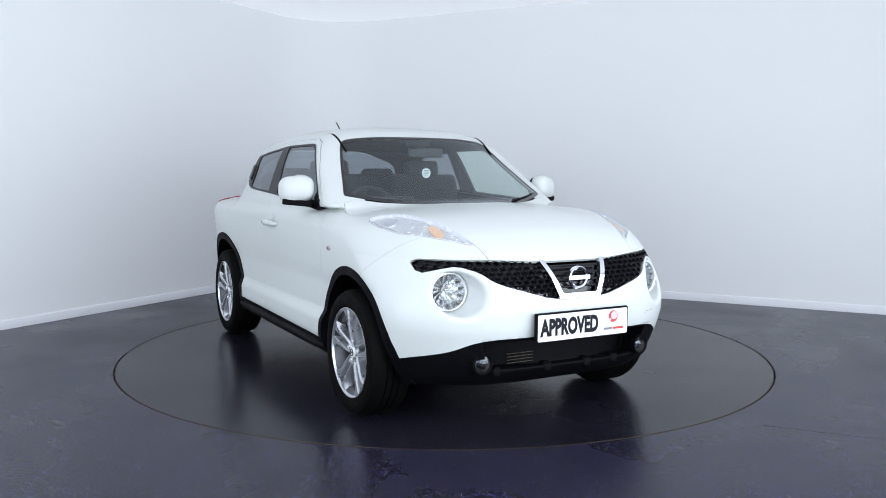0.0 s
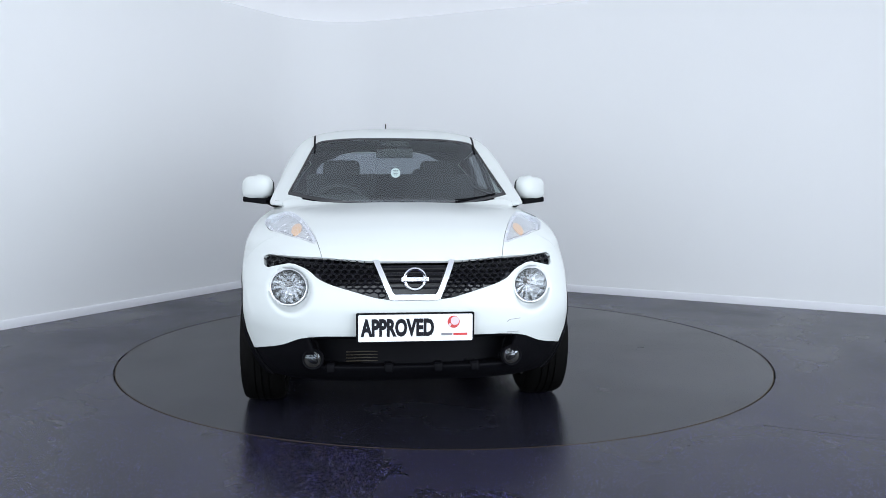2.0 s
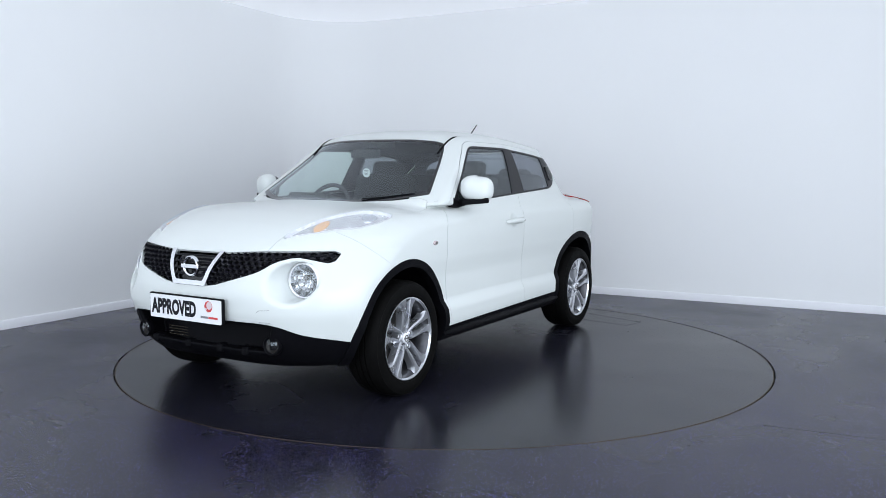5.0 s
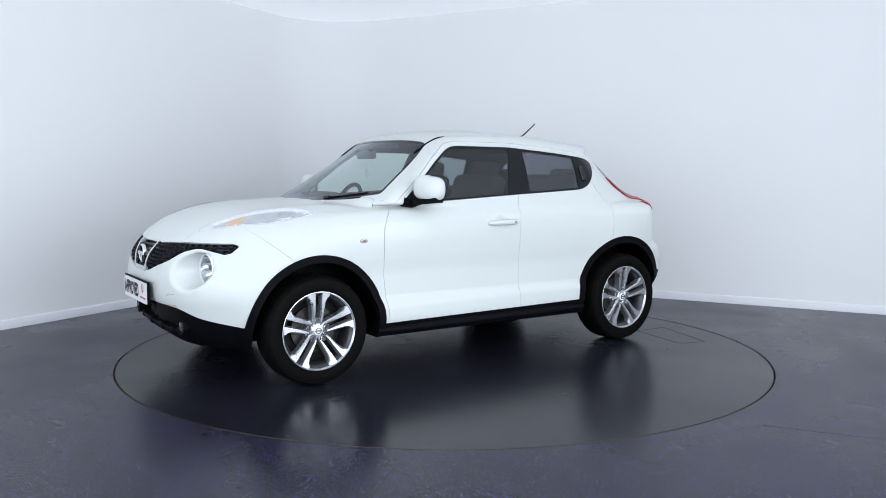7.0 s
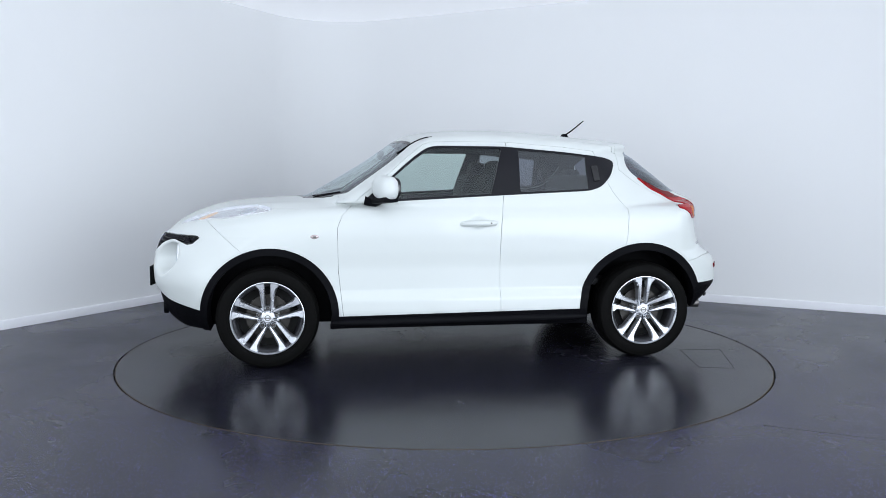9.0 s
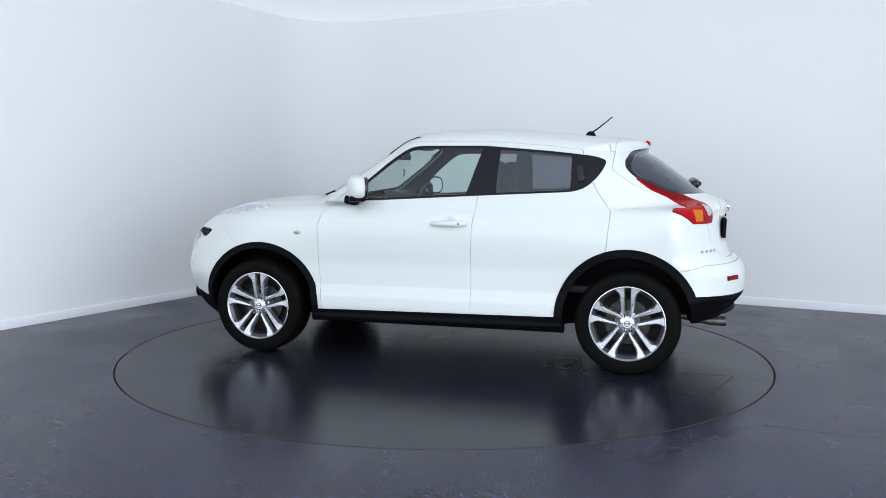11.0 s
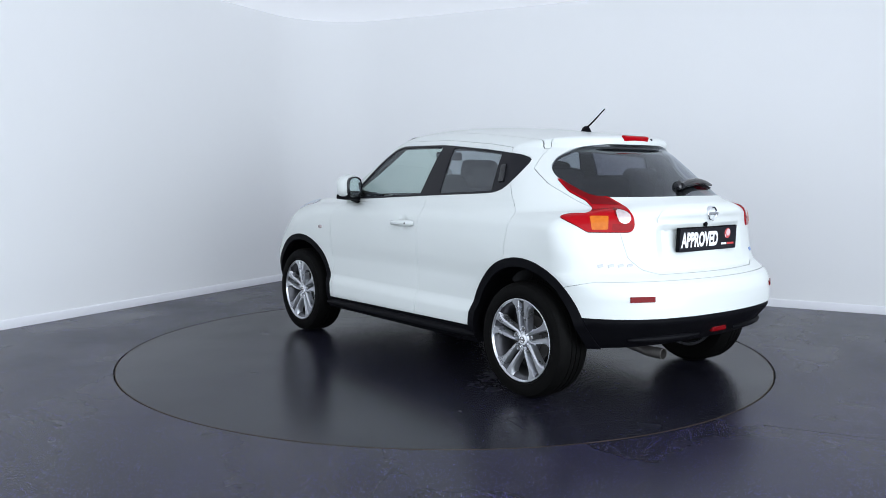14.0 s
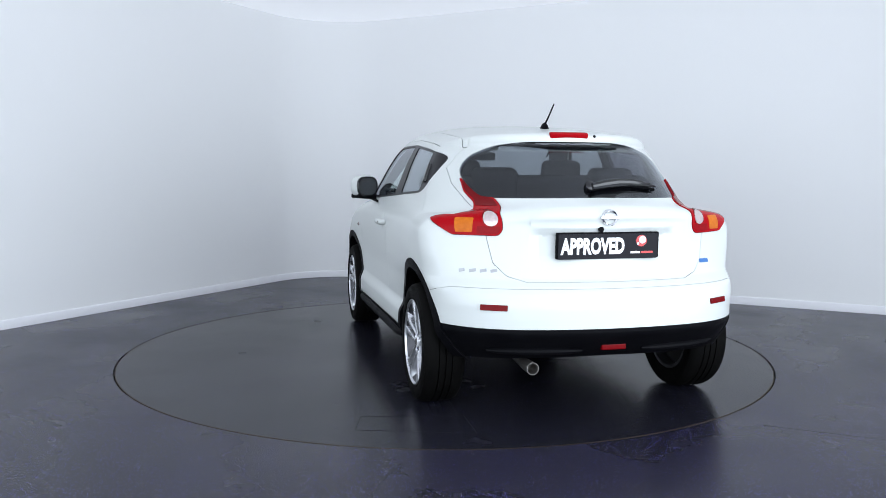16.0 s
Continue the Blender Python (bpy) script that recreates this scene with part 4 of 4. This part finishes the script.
def grille_parts(car):
    """A honeycomb of rounded cells on both wings of the grille, and plain slats behind the badge."""
    P = rounded(GRILLE, 1)
    rows, dy, dz = 9, 0.0385, 0.0215
    for s in (1, -1):
        for j in range(rows + 1):
            z = 0.660 + dz * j
            for i in range(24):
                y = 0.02 + dy * (i + 0.5 * (j % 2))
                vee = 0.112 + (z - 0.664) * 0.50
                c = np.array([[y, z]])
                if polygon(c, P)[0] > -0.008 or y < vee:
                    continue
                bm = bmesh.new()
                outer = [(-0.5, -0.30), (0, -0.62), (0.5, -0.30), (0.5, 0.30), (0, 0.62), (-0.5, 0.30)]
                ring = []
                for depth, size in ((0.020, 0.88), (0.004, 0.92), (0.006, 0.76), (0.024, 0.68)):
                    r = []
                    for u, v in outer:
                        r.append((s * (y + u * dy * size * 1.08), z + v * dz * size * 1.08, depth))
                    ring.append(r)
                base, east, north = (at_front(s * a, b).x for a, b in ((y, z), (y + 0.01, z), (y, z + 0.01)))
                gy, gz = (east - base) / 0.01, (north - base) / 0.01
                vs = [[bm.verts.new((min(base, 2.1) + gy * (abs(a) - y) + gz * (b - z) - d, a, b)) for a, b, d in r] for r in ring]
                for a, b in zip(vs, vs[1:]):
                    for k in range(6):
                        bm.faces.new((a[k], a[(k + 1) % 6], b[(k + 1) % 6], b[k]))
                part("grille_cell", bm, M_HONEY, GRILLE_PANEL, "", True, 50)
    for z in (0.716, 0.748, 0.780, 0.812):
        half = 0.100 + (z - 0.692) * 0.42
        p = at_front(0, z)
        bm = bmesh.new()
        box(bm, (0.014, 2 * half, 0.010), Matrix.Translation((p.x - 0.012, 0, z)), 0.003)
        part("slat", bm, M_HONEY, GRILLE_PANEL, "black grille slat")
    # ring and bar badge
    p = at_front(0, 0.758)
    badge(car, (p.x + 0.008, 0, 0.758), 90, 0.056)


def badge(car, p, turn, r):
    m = Matrix.Translation(p) @ Matrix.Rotation(radians(turn - 90), 4, "Z") @ lamp_frame((0, 0, 0))
    bm = bmesh.new()
    lathe(bm, [(r, -0.012), (r, 0.004), (r * 0.9, 0.009), (r * 0.76, 0.004), (r * 0.76, -0.012)], m, 48)
    ob = part("badge", bm, M_CHROME, car, "chrome ring and bar badge", True)
    bm = bmesh.new()
    box(bm, (r * 2.3, 0.014, r * 0.40), m @ Matrix.Translation((0, 0.004, 0)), 0.003)
    part("bar", bm, M_CHROME, ob)


grille_parts(CAR)


def letters(name, words, height, stretch, m, mat, parent, bold=0.0, thick=0.0006):
    """Words in the built-in font as a mesh, centred on m's origin in its xy plane."""
    data = bpy.data.curves.new(name, "FONT")
    data.body, data.align_x, data.align_y = words, "CENTER", "CENTER"
    data.size, data.extrude, data.offset, data.resolution_u = 1.0, 0.0, bold, 3
    ob = bpy.data.objects.new(name, data)
    me = bpy.data.meshes.new_from_object(ob)
    bpy.data.objects.remove(ob)
    zs = [v.co.y for v in me.vertices]
    k = height / (max(zs) - min(zs))
    mid = (max(zs) + min(zs)) / 2
    for v in me.vertices:
        v.co = m @ Vector((v.co.x * k * stretch, (v.co.y - mid) * k, thick))
    me.materials.append(mat)
    o = new(name, me)
    o.parent = parent
    return o


def plate(car, m, board, ink, name):
    """A show plate with one printed word, a round emblem and unreadable small print, in m's xy plane."""
    w, h = 0.535, 0.126
    outline = []
    for cx, cy, a0 in ((w / 2 - 0.006, h / 2 - 0.006, 0), (-w / 2 + 0.006, h / 2 - 0.006, 90), (-w / 2 + 0.006, -h / 2 + 0.006, 180), (w / 2 - 0.006, -h / 2 + 0.006, 270)):
        outline += [(cx + 0.006 * math.cos(radians(a0 + b)), cy + 0.006 * math.sin(radians(a0 + b))) for b in (0, 45, 90)]
    bm = bmesh.new()
    prism(bm, outline, 0.014, m @ Matrix.Translation((0, 0.004, -0.018)) @ Matrix.Diagonal((1.035, 1.05, 1, 1)), 0.002)
    holder = part("plate_holder", bm, M_BLACK, car, "black plastic plate holder")
    bm = bmesh.new()
    prism(bm, outline, 0.004, m @ Matrix.Translation((0, 0, -0.0035)))
    face = part("number_plate", bm, board, car, "show plate with a printed word")
    letters("plate_word", "APPROVED", 0.086, 0.635, m @ Matrix.Translation((-0.083, 0.002, 0.0008)), ink, face, 0.050)
    bm = bmesh.new()
    bmesh.ops.create_circle(bm, cap_ends=True, radius=0.029, segments=32, matrix=m @ Matrix.Translation((0.178, 0.026, 0.0012)))
    part("plate_emblem", bm, M_REDINK, face, "red round emblem")
    bm = bmesh.new()
    bmesh.ops.create_circle(bm, cap_ends=True, radius=0.020, segments=32, matrix=m @ Matrix.Translation((0.184, 0.031, 0.0018)))
    bmesh.ops.create_circle(bm, cap_ends=True, radius=0.007, segments=16, matrix=m @ Matrix.Translation((0.160, 0.012, 0.0018)))
    part("emblem_shine", bm, M_PALEPINK, face)
    bm = bmesh.new()
    box(bm, (0.052, 0.011, 0.0006), m @ Matrix.Translation((0.146, -0.032, 0.0012)))
    part("small_print", bm, M_GREYINK if ink is M_INK else M_WHITE, face)
    bm = bmesh.new()
    box(bm, (0.066, 0.011, 0.0006), m @ Matrix.Translation((0.210, -0.032, 0.0012)))
    part("small_print", bm, M_REDINK, face)


def facing(p, way, lean=0.0):
    """A pose whose x runs to the reader's right and whose z points along way (+1 forward, -1 back)."""
    m = Matrix(((0, 0, way), (way, 0, 0), (0, 1, 0))).to_4x4()
    return Matrix.Translation(p) @ m @ pose(0, 0, 0, lean)


plate(CAR, facing((2.094, 0.0, 0.536), 1), M_WHITE, M_INK, "front")
plate(CAR, facing((-1.868, 0.0, 0.894), -1, 2), M_INK, M_WHITE, "rear")


def squared(bm, c):
    """Round outlines about c made squarer, in the yz plane."""
    for v in bm.verts:
        dy, dz = v.co.y - c.y, v.co.z - c.z
        r = math.hypot(dy, dz * 1.2)
        if r > 1e-6:
            k = (abs(dy / r) ** 3 + abs(dz * 1.2 / r) ** 3) ** (-1 / 3)
            v.co.y, v.co.z = c.y + dy * k, c.z + dz * k


def mirrors(car):
    """Door mirrors: a rounded painted shell, black foot and lower edge, glass to the rear."""
    for s in (1, -1):
        c = Vector((0.505, s * 0.885, 1.155))
        V, F = [], []
        nu, nv = 28, 16
        for j in range(nv + 1):
            b = -math.pi / 2 + math.pi * j / nv
            for i in range(nu):
                a = math.tau * i / nu
                cx, cy, cz = math.cos(b) * math.cos(a), math.cos(b) * math.sin(a), math.sin(b)
                p = lambda v, e: math.copysign(abs(v) ** e, v)
                x = p(cx, 0.75) * (0.072 if cx > 0 else 0.056)
                V.append((x * (1 - 0.35 * max(0.0, s * cy) ** 2 * (cx > 0)), p(cy, 0.7) * 0.105, p(cz, 0.72) * 0.080 + 0.008 * (s * cy < 0)))
        for j in range(nv):
            for i in range(nu):
                F.append((j * nu + i, j * nu + (i + 1) % nu, (j + 1) * nu + (i + 1) % nu, (j + 1) * nu + i))
        swept = Matrix.Translation(c) @ Matrix.Rotation(radians(s * 26), 4, "Z")
        V = [swept @ Vector(v) for v in V]
        swept = swept @ Matrix.Translation(-c)
        ob = mesh_object("door_mirror", V, F, M_PAINT, car, None, "white door mirror with a black foot")
        bm = bmesh.new()
        box(bm, (0.104, 0.172, 0.034), swept @ Matrix.Translation(c + Vector((0.006, -s * 0.010, -0.076))) @ pose(0, 0, 0, s * 5), 0.010, 3)
        part("lower_edge", bm, M_BLACK, ob, "black lower edge", True)
        bm = bmesh.new()
        tube(bm, [c + Vector((0.03, -s * 0.07, -0.078)), c + Vector((0.06, -s * 0.115, -0.092)), (0.635, s * 0.762, 1.078)], [0.024, 0.030, 0.034], 12)
        part("foot", bm, M_BLACK, ob, "black mirror foot", True)
        bm = bmesh.new()
        lathe(bm, [(0.094, 0.0), (0.099, 0.016), (0.093, 0.024), (0.084, 0.022), (0.080, 0.010)], Matrix.Translation(c + Vector((-0.036, 0, 0.0))) @ Matrix.Rotation(radians(90), 4, "Z") @ Matrix.Diagonal((0.92, 1, 0.74, 1)), 40)
        squared(bm, c)
        bm.transform(swept)
        part("mirror_bezel", bm, M_GLOSSBLACK, ob, "black bezel", True)
        bm = bmesh.new()
        bmesh.ops.create_circle(bm, cap_ends=True, radius=0.083, segments=40, matrix=Matrix.Translation(c + Vector((-0.0575, 0, 0.0))) @ Matrix.Rotation(radians(-90), 4, "Y") @ Matrix.Diagonal((0.74, 0.92, 1, 1)))
        squared(bm, c)
        bm.transform(swept)
        part("mirror_glass", bm, M_MIRROR, ob, "mirror glass")


mirrors(CAR)


def handles(car):
    for s in (1, -1):
        p = at_side(-0.20, 0.926, s)
        bm = bmesh.new()
        y = abs(p.y)
        tube(bm, [(0.008, s * (y - 0.002), 0.922), (-0.01, s * (y + 0.016), 0.924), (-0.05, s * (y + 0.028), 0.927), (-0.11, s * (y + 0.031), 0.928), (-0.17, s * (y + 0.028), 0.928), (-0.21, s * (y + 0.016), 0.928), (-0.225, s * (y - 0.002), 0.928)],
             [0.012, 0.016, 0.018, 0.0195, 0.0205, 0.019, 0.014], 12)
        ob = part("door_handle", bm, M_PAINT, car, "white door handle", True)
        bm = bmesh.new()
        lathe(bm, [(0.006, 0.0), (0.006, 0.006), (0.0005, 0.007)], Matrix.Translation((-0.185, s * (y + 0.040), 0.929)) @ Matrix.Rotation(0 if s > 0 else math.pi, 4, "Z"), 14)
        part("lock", bm, M_STEEL, ob)
        # hidden rear handle in the pillar
        p = at_side(-0.945, 1.25, s)
        bm = bmesh.new()
        box(bm, (0.045, 0.03, 0.115), Matrix.Translation((-0.945, s * (abs(p.y) - 0.002), 1.255)) @ pose(0, 0, 0, s * 20, 8), 0.01, 3)
        part("rear_handle", bm, M_GLOSSBLACK, car, "black door handle in the pillar", True)


handles(CAR)


def rear_details(car):
    # aerial
    bm = bmesh.new()
    p = at_top(-0.94, 0)
    lathe(bm, [(0.034, -0.004), (0.030, 0.006), (0.020, 0.026), (0.010, 0.034), (0.0005, 0.036)], Matrix.Translation(p) @ Matrix.Rotation(radians(90), 4, "X") @ Matrix.Diagonal((1.25, 1, 0.75, 1)), 20)
    ob = part("aerial", bm, M_BLACK, car, "short black roof aerial", True)
    bm = bmesh.new()
    tube(bm, [p + Vector((0, 0, 0.02)), (-1.00, 0, 1.585), (-1.09, 0, 1.658)], [0.006, 0.005, 0.0038], 8)
    part("rod", bm, M_BLACK, ob, "", True)
    # third brake light in the roof spoiler
    q = at_rear(0.0, 1.468)
    bm = bmesh.new()
    box(bm, (0.035, 0.225, 0.034), Matrix.Translation((q.x + 0.006, 0.008, 1.466)) @ pose(0, 0, 0, 0, -18), 0.012, 3)
    part("brake_light", bm, M_RED, car, "red high brake light", True)
    bm = bmesh.new()
    lathe(bm, [(0.008, 0), (0.008, 0.012), (0.0005, 0.014)], lamp_frame((q.x + 0.012, -0.145, 1.462), (-1, 0, 0)), 12)
    part("washer_jet", bm, M_BLACK, car)
    # wiper
    bm = bmesh.new()
    a = at_rear(0.02, 1.185)
    lathe(bm, [(0.030, -0.01), (0.028, 0.022), (0.018, 0.030), (0.0005, 0.032)], lamp_frame(a, (-1, 0, 0.5)), 20)
    ob = part("rear_wiper", bm, M_GLOSSBLACK, car, "black rear wiper", True)
    pts = [at_rear(y, 1.180 + 0.022 * math.sin((0.02 - y) / 0.4 * math.pi)) + Vector((-0.022, 0, 0.008)) for y in (0.02, -0.06, -0.14, -0.22, -0.30, -0.38)]
    bm = bmesh.new()
    tube(bm, pts, [0.018, 0.024, 0.024, 0.020, 0.014, 0.006], 10)
    part("wiper_arm", bm, M_GLOSSBLACK, ob, "", True)
    bm = bmesh.new()
    tube(bm, [p_ + Vector((0.008, 0, -0.016)) for p_ in pts], [0.010] * 4 + [0.008, 0.005], 8)
    part("wiper_blade", bm, M_BLACK, ob)
    # badge, handle lip with lock, small marks
    q = at_rear(0.0, 1.038)
    badge(car, (q.x - 0.006, 0.006, 1.038), -90, 0.042)
    bm = bmesh.new()
    lathe(bm, [(0.014, 0.0), (0.014, 0.010), (0.0005, 0.012)], lamp_frame((at_rear(0.05, 0.975).x - 0.002, 0.045, 0.979), (-1, 0, 0)), 14)
    part("boot_release", bm, M_BLACK, car)
    for k, w in enumerate((0.030, 0.034, 0.034, 0.034)):
        bm = bmesh.new()
        y = 0.715 - 0.048 * k
        q = at_rear(y, 0.774)
        n = slope(np.array([[q.x, q.y, q.z]]))[0]
        box(bm, (w, 0.006, 0.016), lamp_frame(q, n) @ pose(0, 0, 0, 0, 12), 0.002)
        part("name_bar", bm, M_NAME, car, "small silver bar")
    q = at_rear(-0.60, 0.80)
    bm = bmesh.new()
    box(bm, (0.075, 0.006, 0.022), lamp_frame(q, slope(np.array([[q.x, q.y, q.z]]))[0]), 0.002)
    part("side_mark", bm, M_BLUEINK, car, "small blue mark")
    for s in (1, -1):
        q = at_rear(s * 0.605, 0.608)
        n = slope(np.array([[q.x, q.y, q.z]]))[0]
        bm = bmesh.new()
        box(bm, (0.136, 0.010, 0.029), lamp_frame(q, n), 0.003)
        part("rear_reflector", bm, M_REFLEX, car, "red bumper reflector")
    q = at_rear(0.0, 0.40)
    bm = bmesh.new()
    box(bm, (0.03, 0.13, 0.030), Matrix.Translation((q.x + 0.008, 0.0, 0.402)), 0.006)
    part("rear_fog_light", bm, M_REFLEX, car, "red rear fog light")
    for y0, y1 in ((0.62, 0.16), (-0.16, -0.62)):
        bm = bmesh.new()
        pts = [at_rear(y0 + (y1 - y0) * k / 8, 0.385) + Vector((-0.004, 0, 0.0)) for k in range(9)]
        tube(bm, pts, [0.006, 0.014, 0.017, 0.018, 0.018, 0.018, 0.017, 0.014, 0.006], 10)
        part("apron_ridge", bm, M_BLACK, car, "", True)


rear_details(CAR)


def front_details(car):
    # small intake slats in the chin
    for z in (0.345, 0.360, 0.375, 0.390):
        q = at_front(-0.24, z)
        bm = bmesh.new()
        box(bm, (0.012, 0.17, 0.004), Matrix.Translation((q.x + 0.004, -0.24, z)), 0.001)
        part("intake_slat", bm, M_FIN, car, "dull bronze intake fin")
    for y in (-0.12, 0.12, 0.30, -0.40):
        q = at_front(y, 0.315)
        bm = bmesh.new()
        box(bm, (0.06, 0.05, 0.05), Matrix.Translation((q.x - 0.026, y, 0.318)), 0.02, 3)
        part("chin_boss", bm, M_BLACK, car, "", True)
    # outline of the towing eye cover
    for (ya, za), (yb, zb) in (((0.445, 0.545), (0.46, 0.556)), ((0.46, 0.556), (0.515, 0.559)), ((0.45, 0.493), (0.51, 0.493))):
        a, b = at_front(ya, za), at_front(yb, zb)
        bm = bmesh.new()
        tube(bm, [a, b], 0.0016, 6)
        part("tow_cover_seam", bm, M_SEAM, car)
    # front wiper at the screen's foot
    bm = bmesh.new()
    pts = []
    for k in range(7):
        y = 0.60 - 0.09 * k
        x = 1.062 - 0.72 * y * y
        pts.append(at_top(x, y) + Vector((0.0, 0, 0.010)))
    tube(bm, [p - Vector((0.012, 0, 0.0)) for p in pts[:4]], 0.0045, 8)
    part("wiper", bm, M_BLACK, car, "black windscreen wiper", True)


front_details(CAR)


def cabin(car):
    bm = bmesh.new()
    box(bm, (0.32, 1.32, 0.20), pose(0.665, 0, 0.950, 0, -4), 0.07, 4)
    part("dashboard", bm, M_CABIN, car, "dark grey dashboard", True)
    bm = bmesh.new()
    box(bm, (0.16, 0.36, 0.07), pose(0.60, -0.36, 1.075, 0, -10), 0.03, 3)
    part("instrument_hood", bm, M_CABIN, car, "", True)
    m = pose(0.44, -0.37, 1.00, 0, 0, 0) @ Matrix.Rotation(radians(-22), 4, "Y") @ Matrix.Rotation(radians(-90), 4, "Z")
    bm = bmesh.new()
    pts = [m @ Vector((0.18 * math.cos(a), 0, 0.18 * math.sin(a))) for a in [math.tau * k / 40 for k in range(41)]]
    tube(bm, pts, 0.015, 10, False)
    for a in (0, 180, 270):
        d = Vector((math.cos(radians(a)), 0, math.sin(radians(a))))
        tube(bm, [m @ (d * 0.05), m @ (d * 0.175)], 0.013, 8)
    lathe(bm, [(0.062, -0.02), (0.06, 0.02), (0.04, 0.032), (0.0005, 0.034)], m, 20)
    part("steering_wheel", bm, M_CABIN, car, "black steering wheel", True)

    def seat(x, y, width, top):
        ob = empty("seat", None, car)
        tagged(ob, "dark cloth car seat")
        bm = bmesh.new()
        box(bm, (0.52, width, 0.18), pose(x + 0.24, y, 0.62, 0, -6), 0.06, 4)
        part("cushion", bm, M_CLOTH, ob, "", True)
        bm = bmesh.new()
        box(bm, (0.14, width, 0.66), pose(x - 0.10, y, 0.92, 0, -14), 0.06, 4)
        part("backrest", bm, M_CLOTH, ob, "", True)
        for h in ((0,) if width < 0.7 else (-0.36, 0.36)):
            bm = bmesh.new()
            box(bm, (0.11, 0.27, 0.19), pose(x - 0.21, y + h, top - 0.095, 0, -10), 0.05, 4)
            part("headrest", bm, M_CLOTH, ob, "", True)
            for k in (-0.06, 0.06):
                bm = bmesh.new()
                tube(bm, [(x - 0.20, y + h + k, top - 0.22), (x - 0.215, y + h + k, top - 0.12)], 0.006, 8)
                part("headrest_post", bm, M_CHROME, ob)
        return ob

    seat(-0.10, 0.36, 0.52, 1.345)
    seat(-0.10, -0.36, 0.52, 1.345)
    seat(-0.88, 0.0, 1.26, 1.29)
    # inside mirror and the round paper disc hanging from it
    bm = bmesh.new()
    box(bm, (0.035, 0.24, 0.062), pose(0.47, -0.01, 1.385, 0, 8), 0.015, 3)
    part("cabin_mirror", bm, M_CABIN, car, "dark rear-view mirror", True)
    bm = bmesh.new()
    box(bm, (0.10, 0.19, 0.05), pose(0.30, 0.0, 1.450, 0, 0), 0.02, 3)
    part("sensor_housing", bm, M_CABIN, car, "", True)
    bm = bmesh.new()
    lathe(bm, [(0.0005, 0.0015), (0.031, 0.0015), (0.031, -0.0015), (0.0005, -0.0015)], lamp_frame((0.47, -0.003, 1.255)), 32)
    tag = part("hanging_disc", bm, M_WHITE, car, "white round paper disc hanging from the mirror")
    bm = bmesh.new()
    for k in range(4):
        box(bm, (0.0008, 0.036 - 0.004 * k, 0.004), Matrix.Translation((0.4722, -0.003, 1.272 - 0.010 * k)))
    part("print_bars", bm, M_GREYINK, tag)
    bm = bmesh.new()
    tube(bm, [(0.47, -0.003, 1.286), (0.47, -0.008, 1.36)], 0.0012, 6)
    part("string", bm, M_GREYINK, tag)
    bm = bmesh.new()
    box(bm, (0.52, 1.1, 0.04), pose(-1.22, 0, 1.02), 0.015)
    part("parcel_shelf", bm, M_CABIN, car, "dark parcel shelf")
    bm = bmesh.new()
    box(bm, (2.2, 1.3, 0.05), pose(-0.3, 0, 0.50), 0.02)
    part("cabin_floor", bm, M_CABIN, car)


cabin(CAR)


def sill_steps(car):
    """A rounded moulding along each sill."""
    for s in (1, -1):
        bm = bmesh.new()
        pts = [(0.86 - 1.72 * k / 16, s * 0.852, 0.283 + 0.010 * k / 16) for k in range(17)]
        tube(bm, pts, [0.012] + [0.027] * 2 + [0.030] * 11 + [0.027] * 2 + [0.012], 14)
        part("sill_moulding", bm, M_BLACK, car, "rounded black sill moulding", True)


sill_steps(CAR)


def roof_mouldings(car):
    """Black strips in the front ends of the roof channels."""
    for s in (1, -1):
        bm = bmesh.new()
        tube(bm, [at_top(0.40 - 0.04 * k, s * (0.535 - 0.02 * (0.40 - 0.04 * k))) + Vector((0, 0, -0.001)) for k in range(7)], [0.007] * 6 + [0.003], 8)
        part("roof_moulding", bm, M_BLACK, car, "black roof channel strip", True)


roof_mouldings(CAR)


def motions():
    """The turntable starts slowly, then turns evenly with the car on it."""
    turn = [(0, -61.0), (0.25, -62.7), (0.5, -65.08), (1, -71.07), (1.5, -77.2), (2, -83.4), (2.5, -89.6), (3, -95.9), (3.5, -102.2), (4, -108.4), (4.5, -114.65),
            (5, -120.95), (5.5, -127.25), (6, -133.5), (6.5, -139.8), (7, -146.0), (7.5, -152.25), (8, -158.5), (8.5, -164.8), (9, -171.1), (9.5, -177.25), (10, -183.2), (10.5, -189.1),
            (11, -195.0), (11.5, -200.95), (12, -207.0), (12.5, -213.15), (13, -219.3), (13.5, -225.4), (14, -231.5), (14.5, -237.6), (15, -243.7), (15.5, -249.85), (16, -256.1)]
    offset = Matrix.Translation(CAR_AT)
    walk(TABLE, [(t, pose(0, 0, 0, 0, 0, a)) for t, a in turn])
    walk(CAR, [(t, pose(0, 0, 0, 0, 0, a) @ offset) for t, a in turn])


motions()
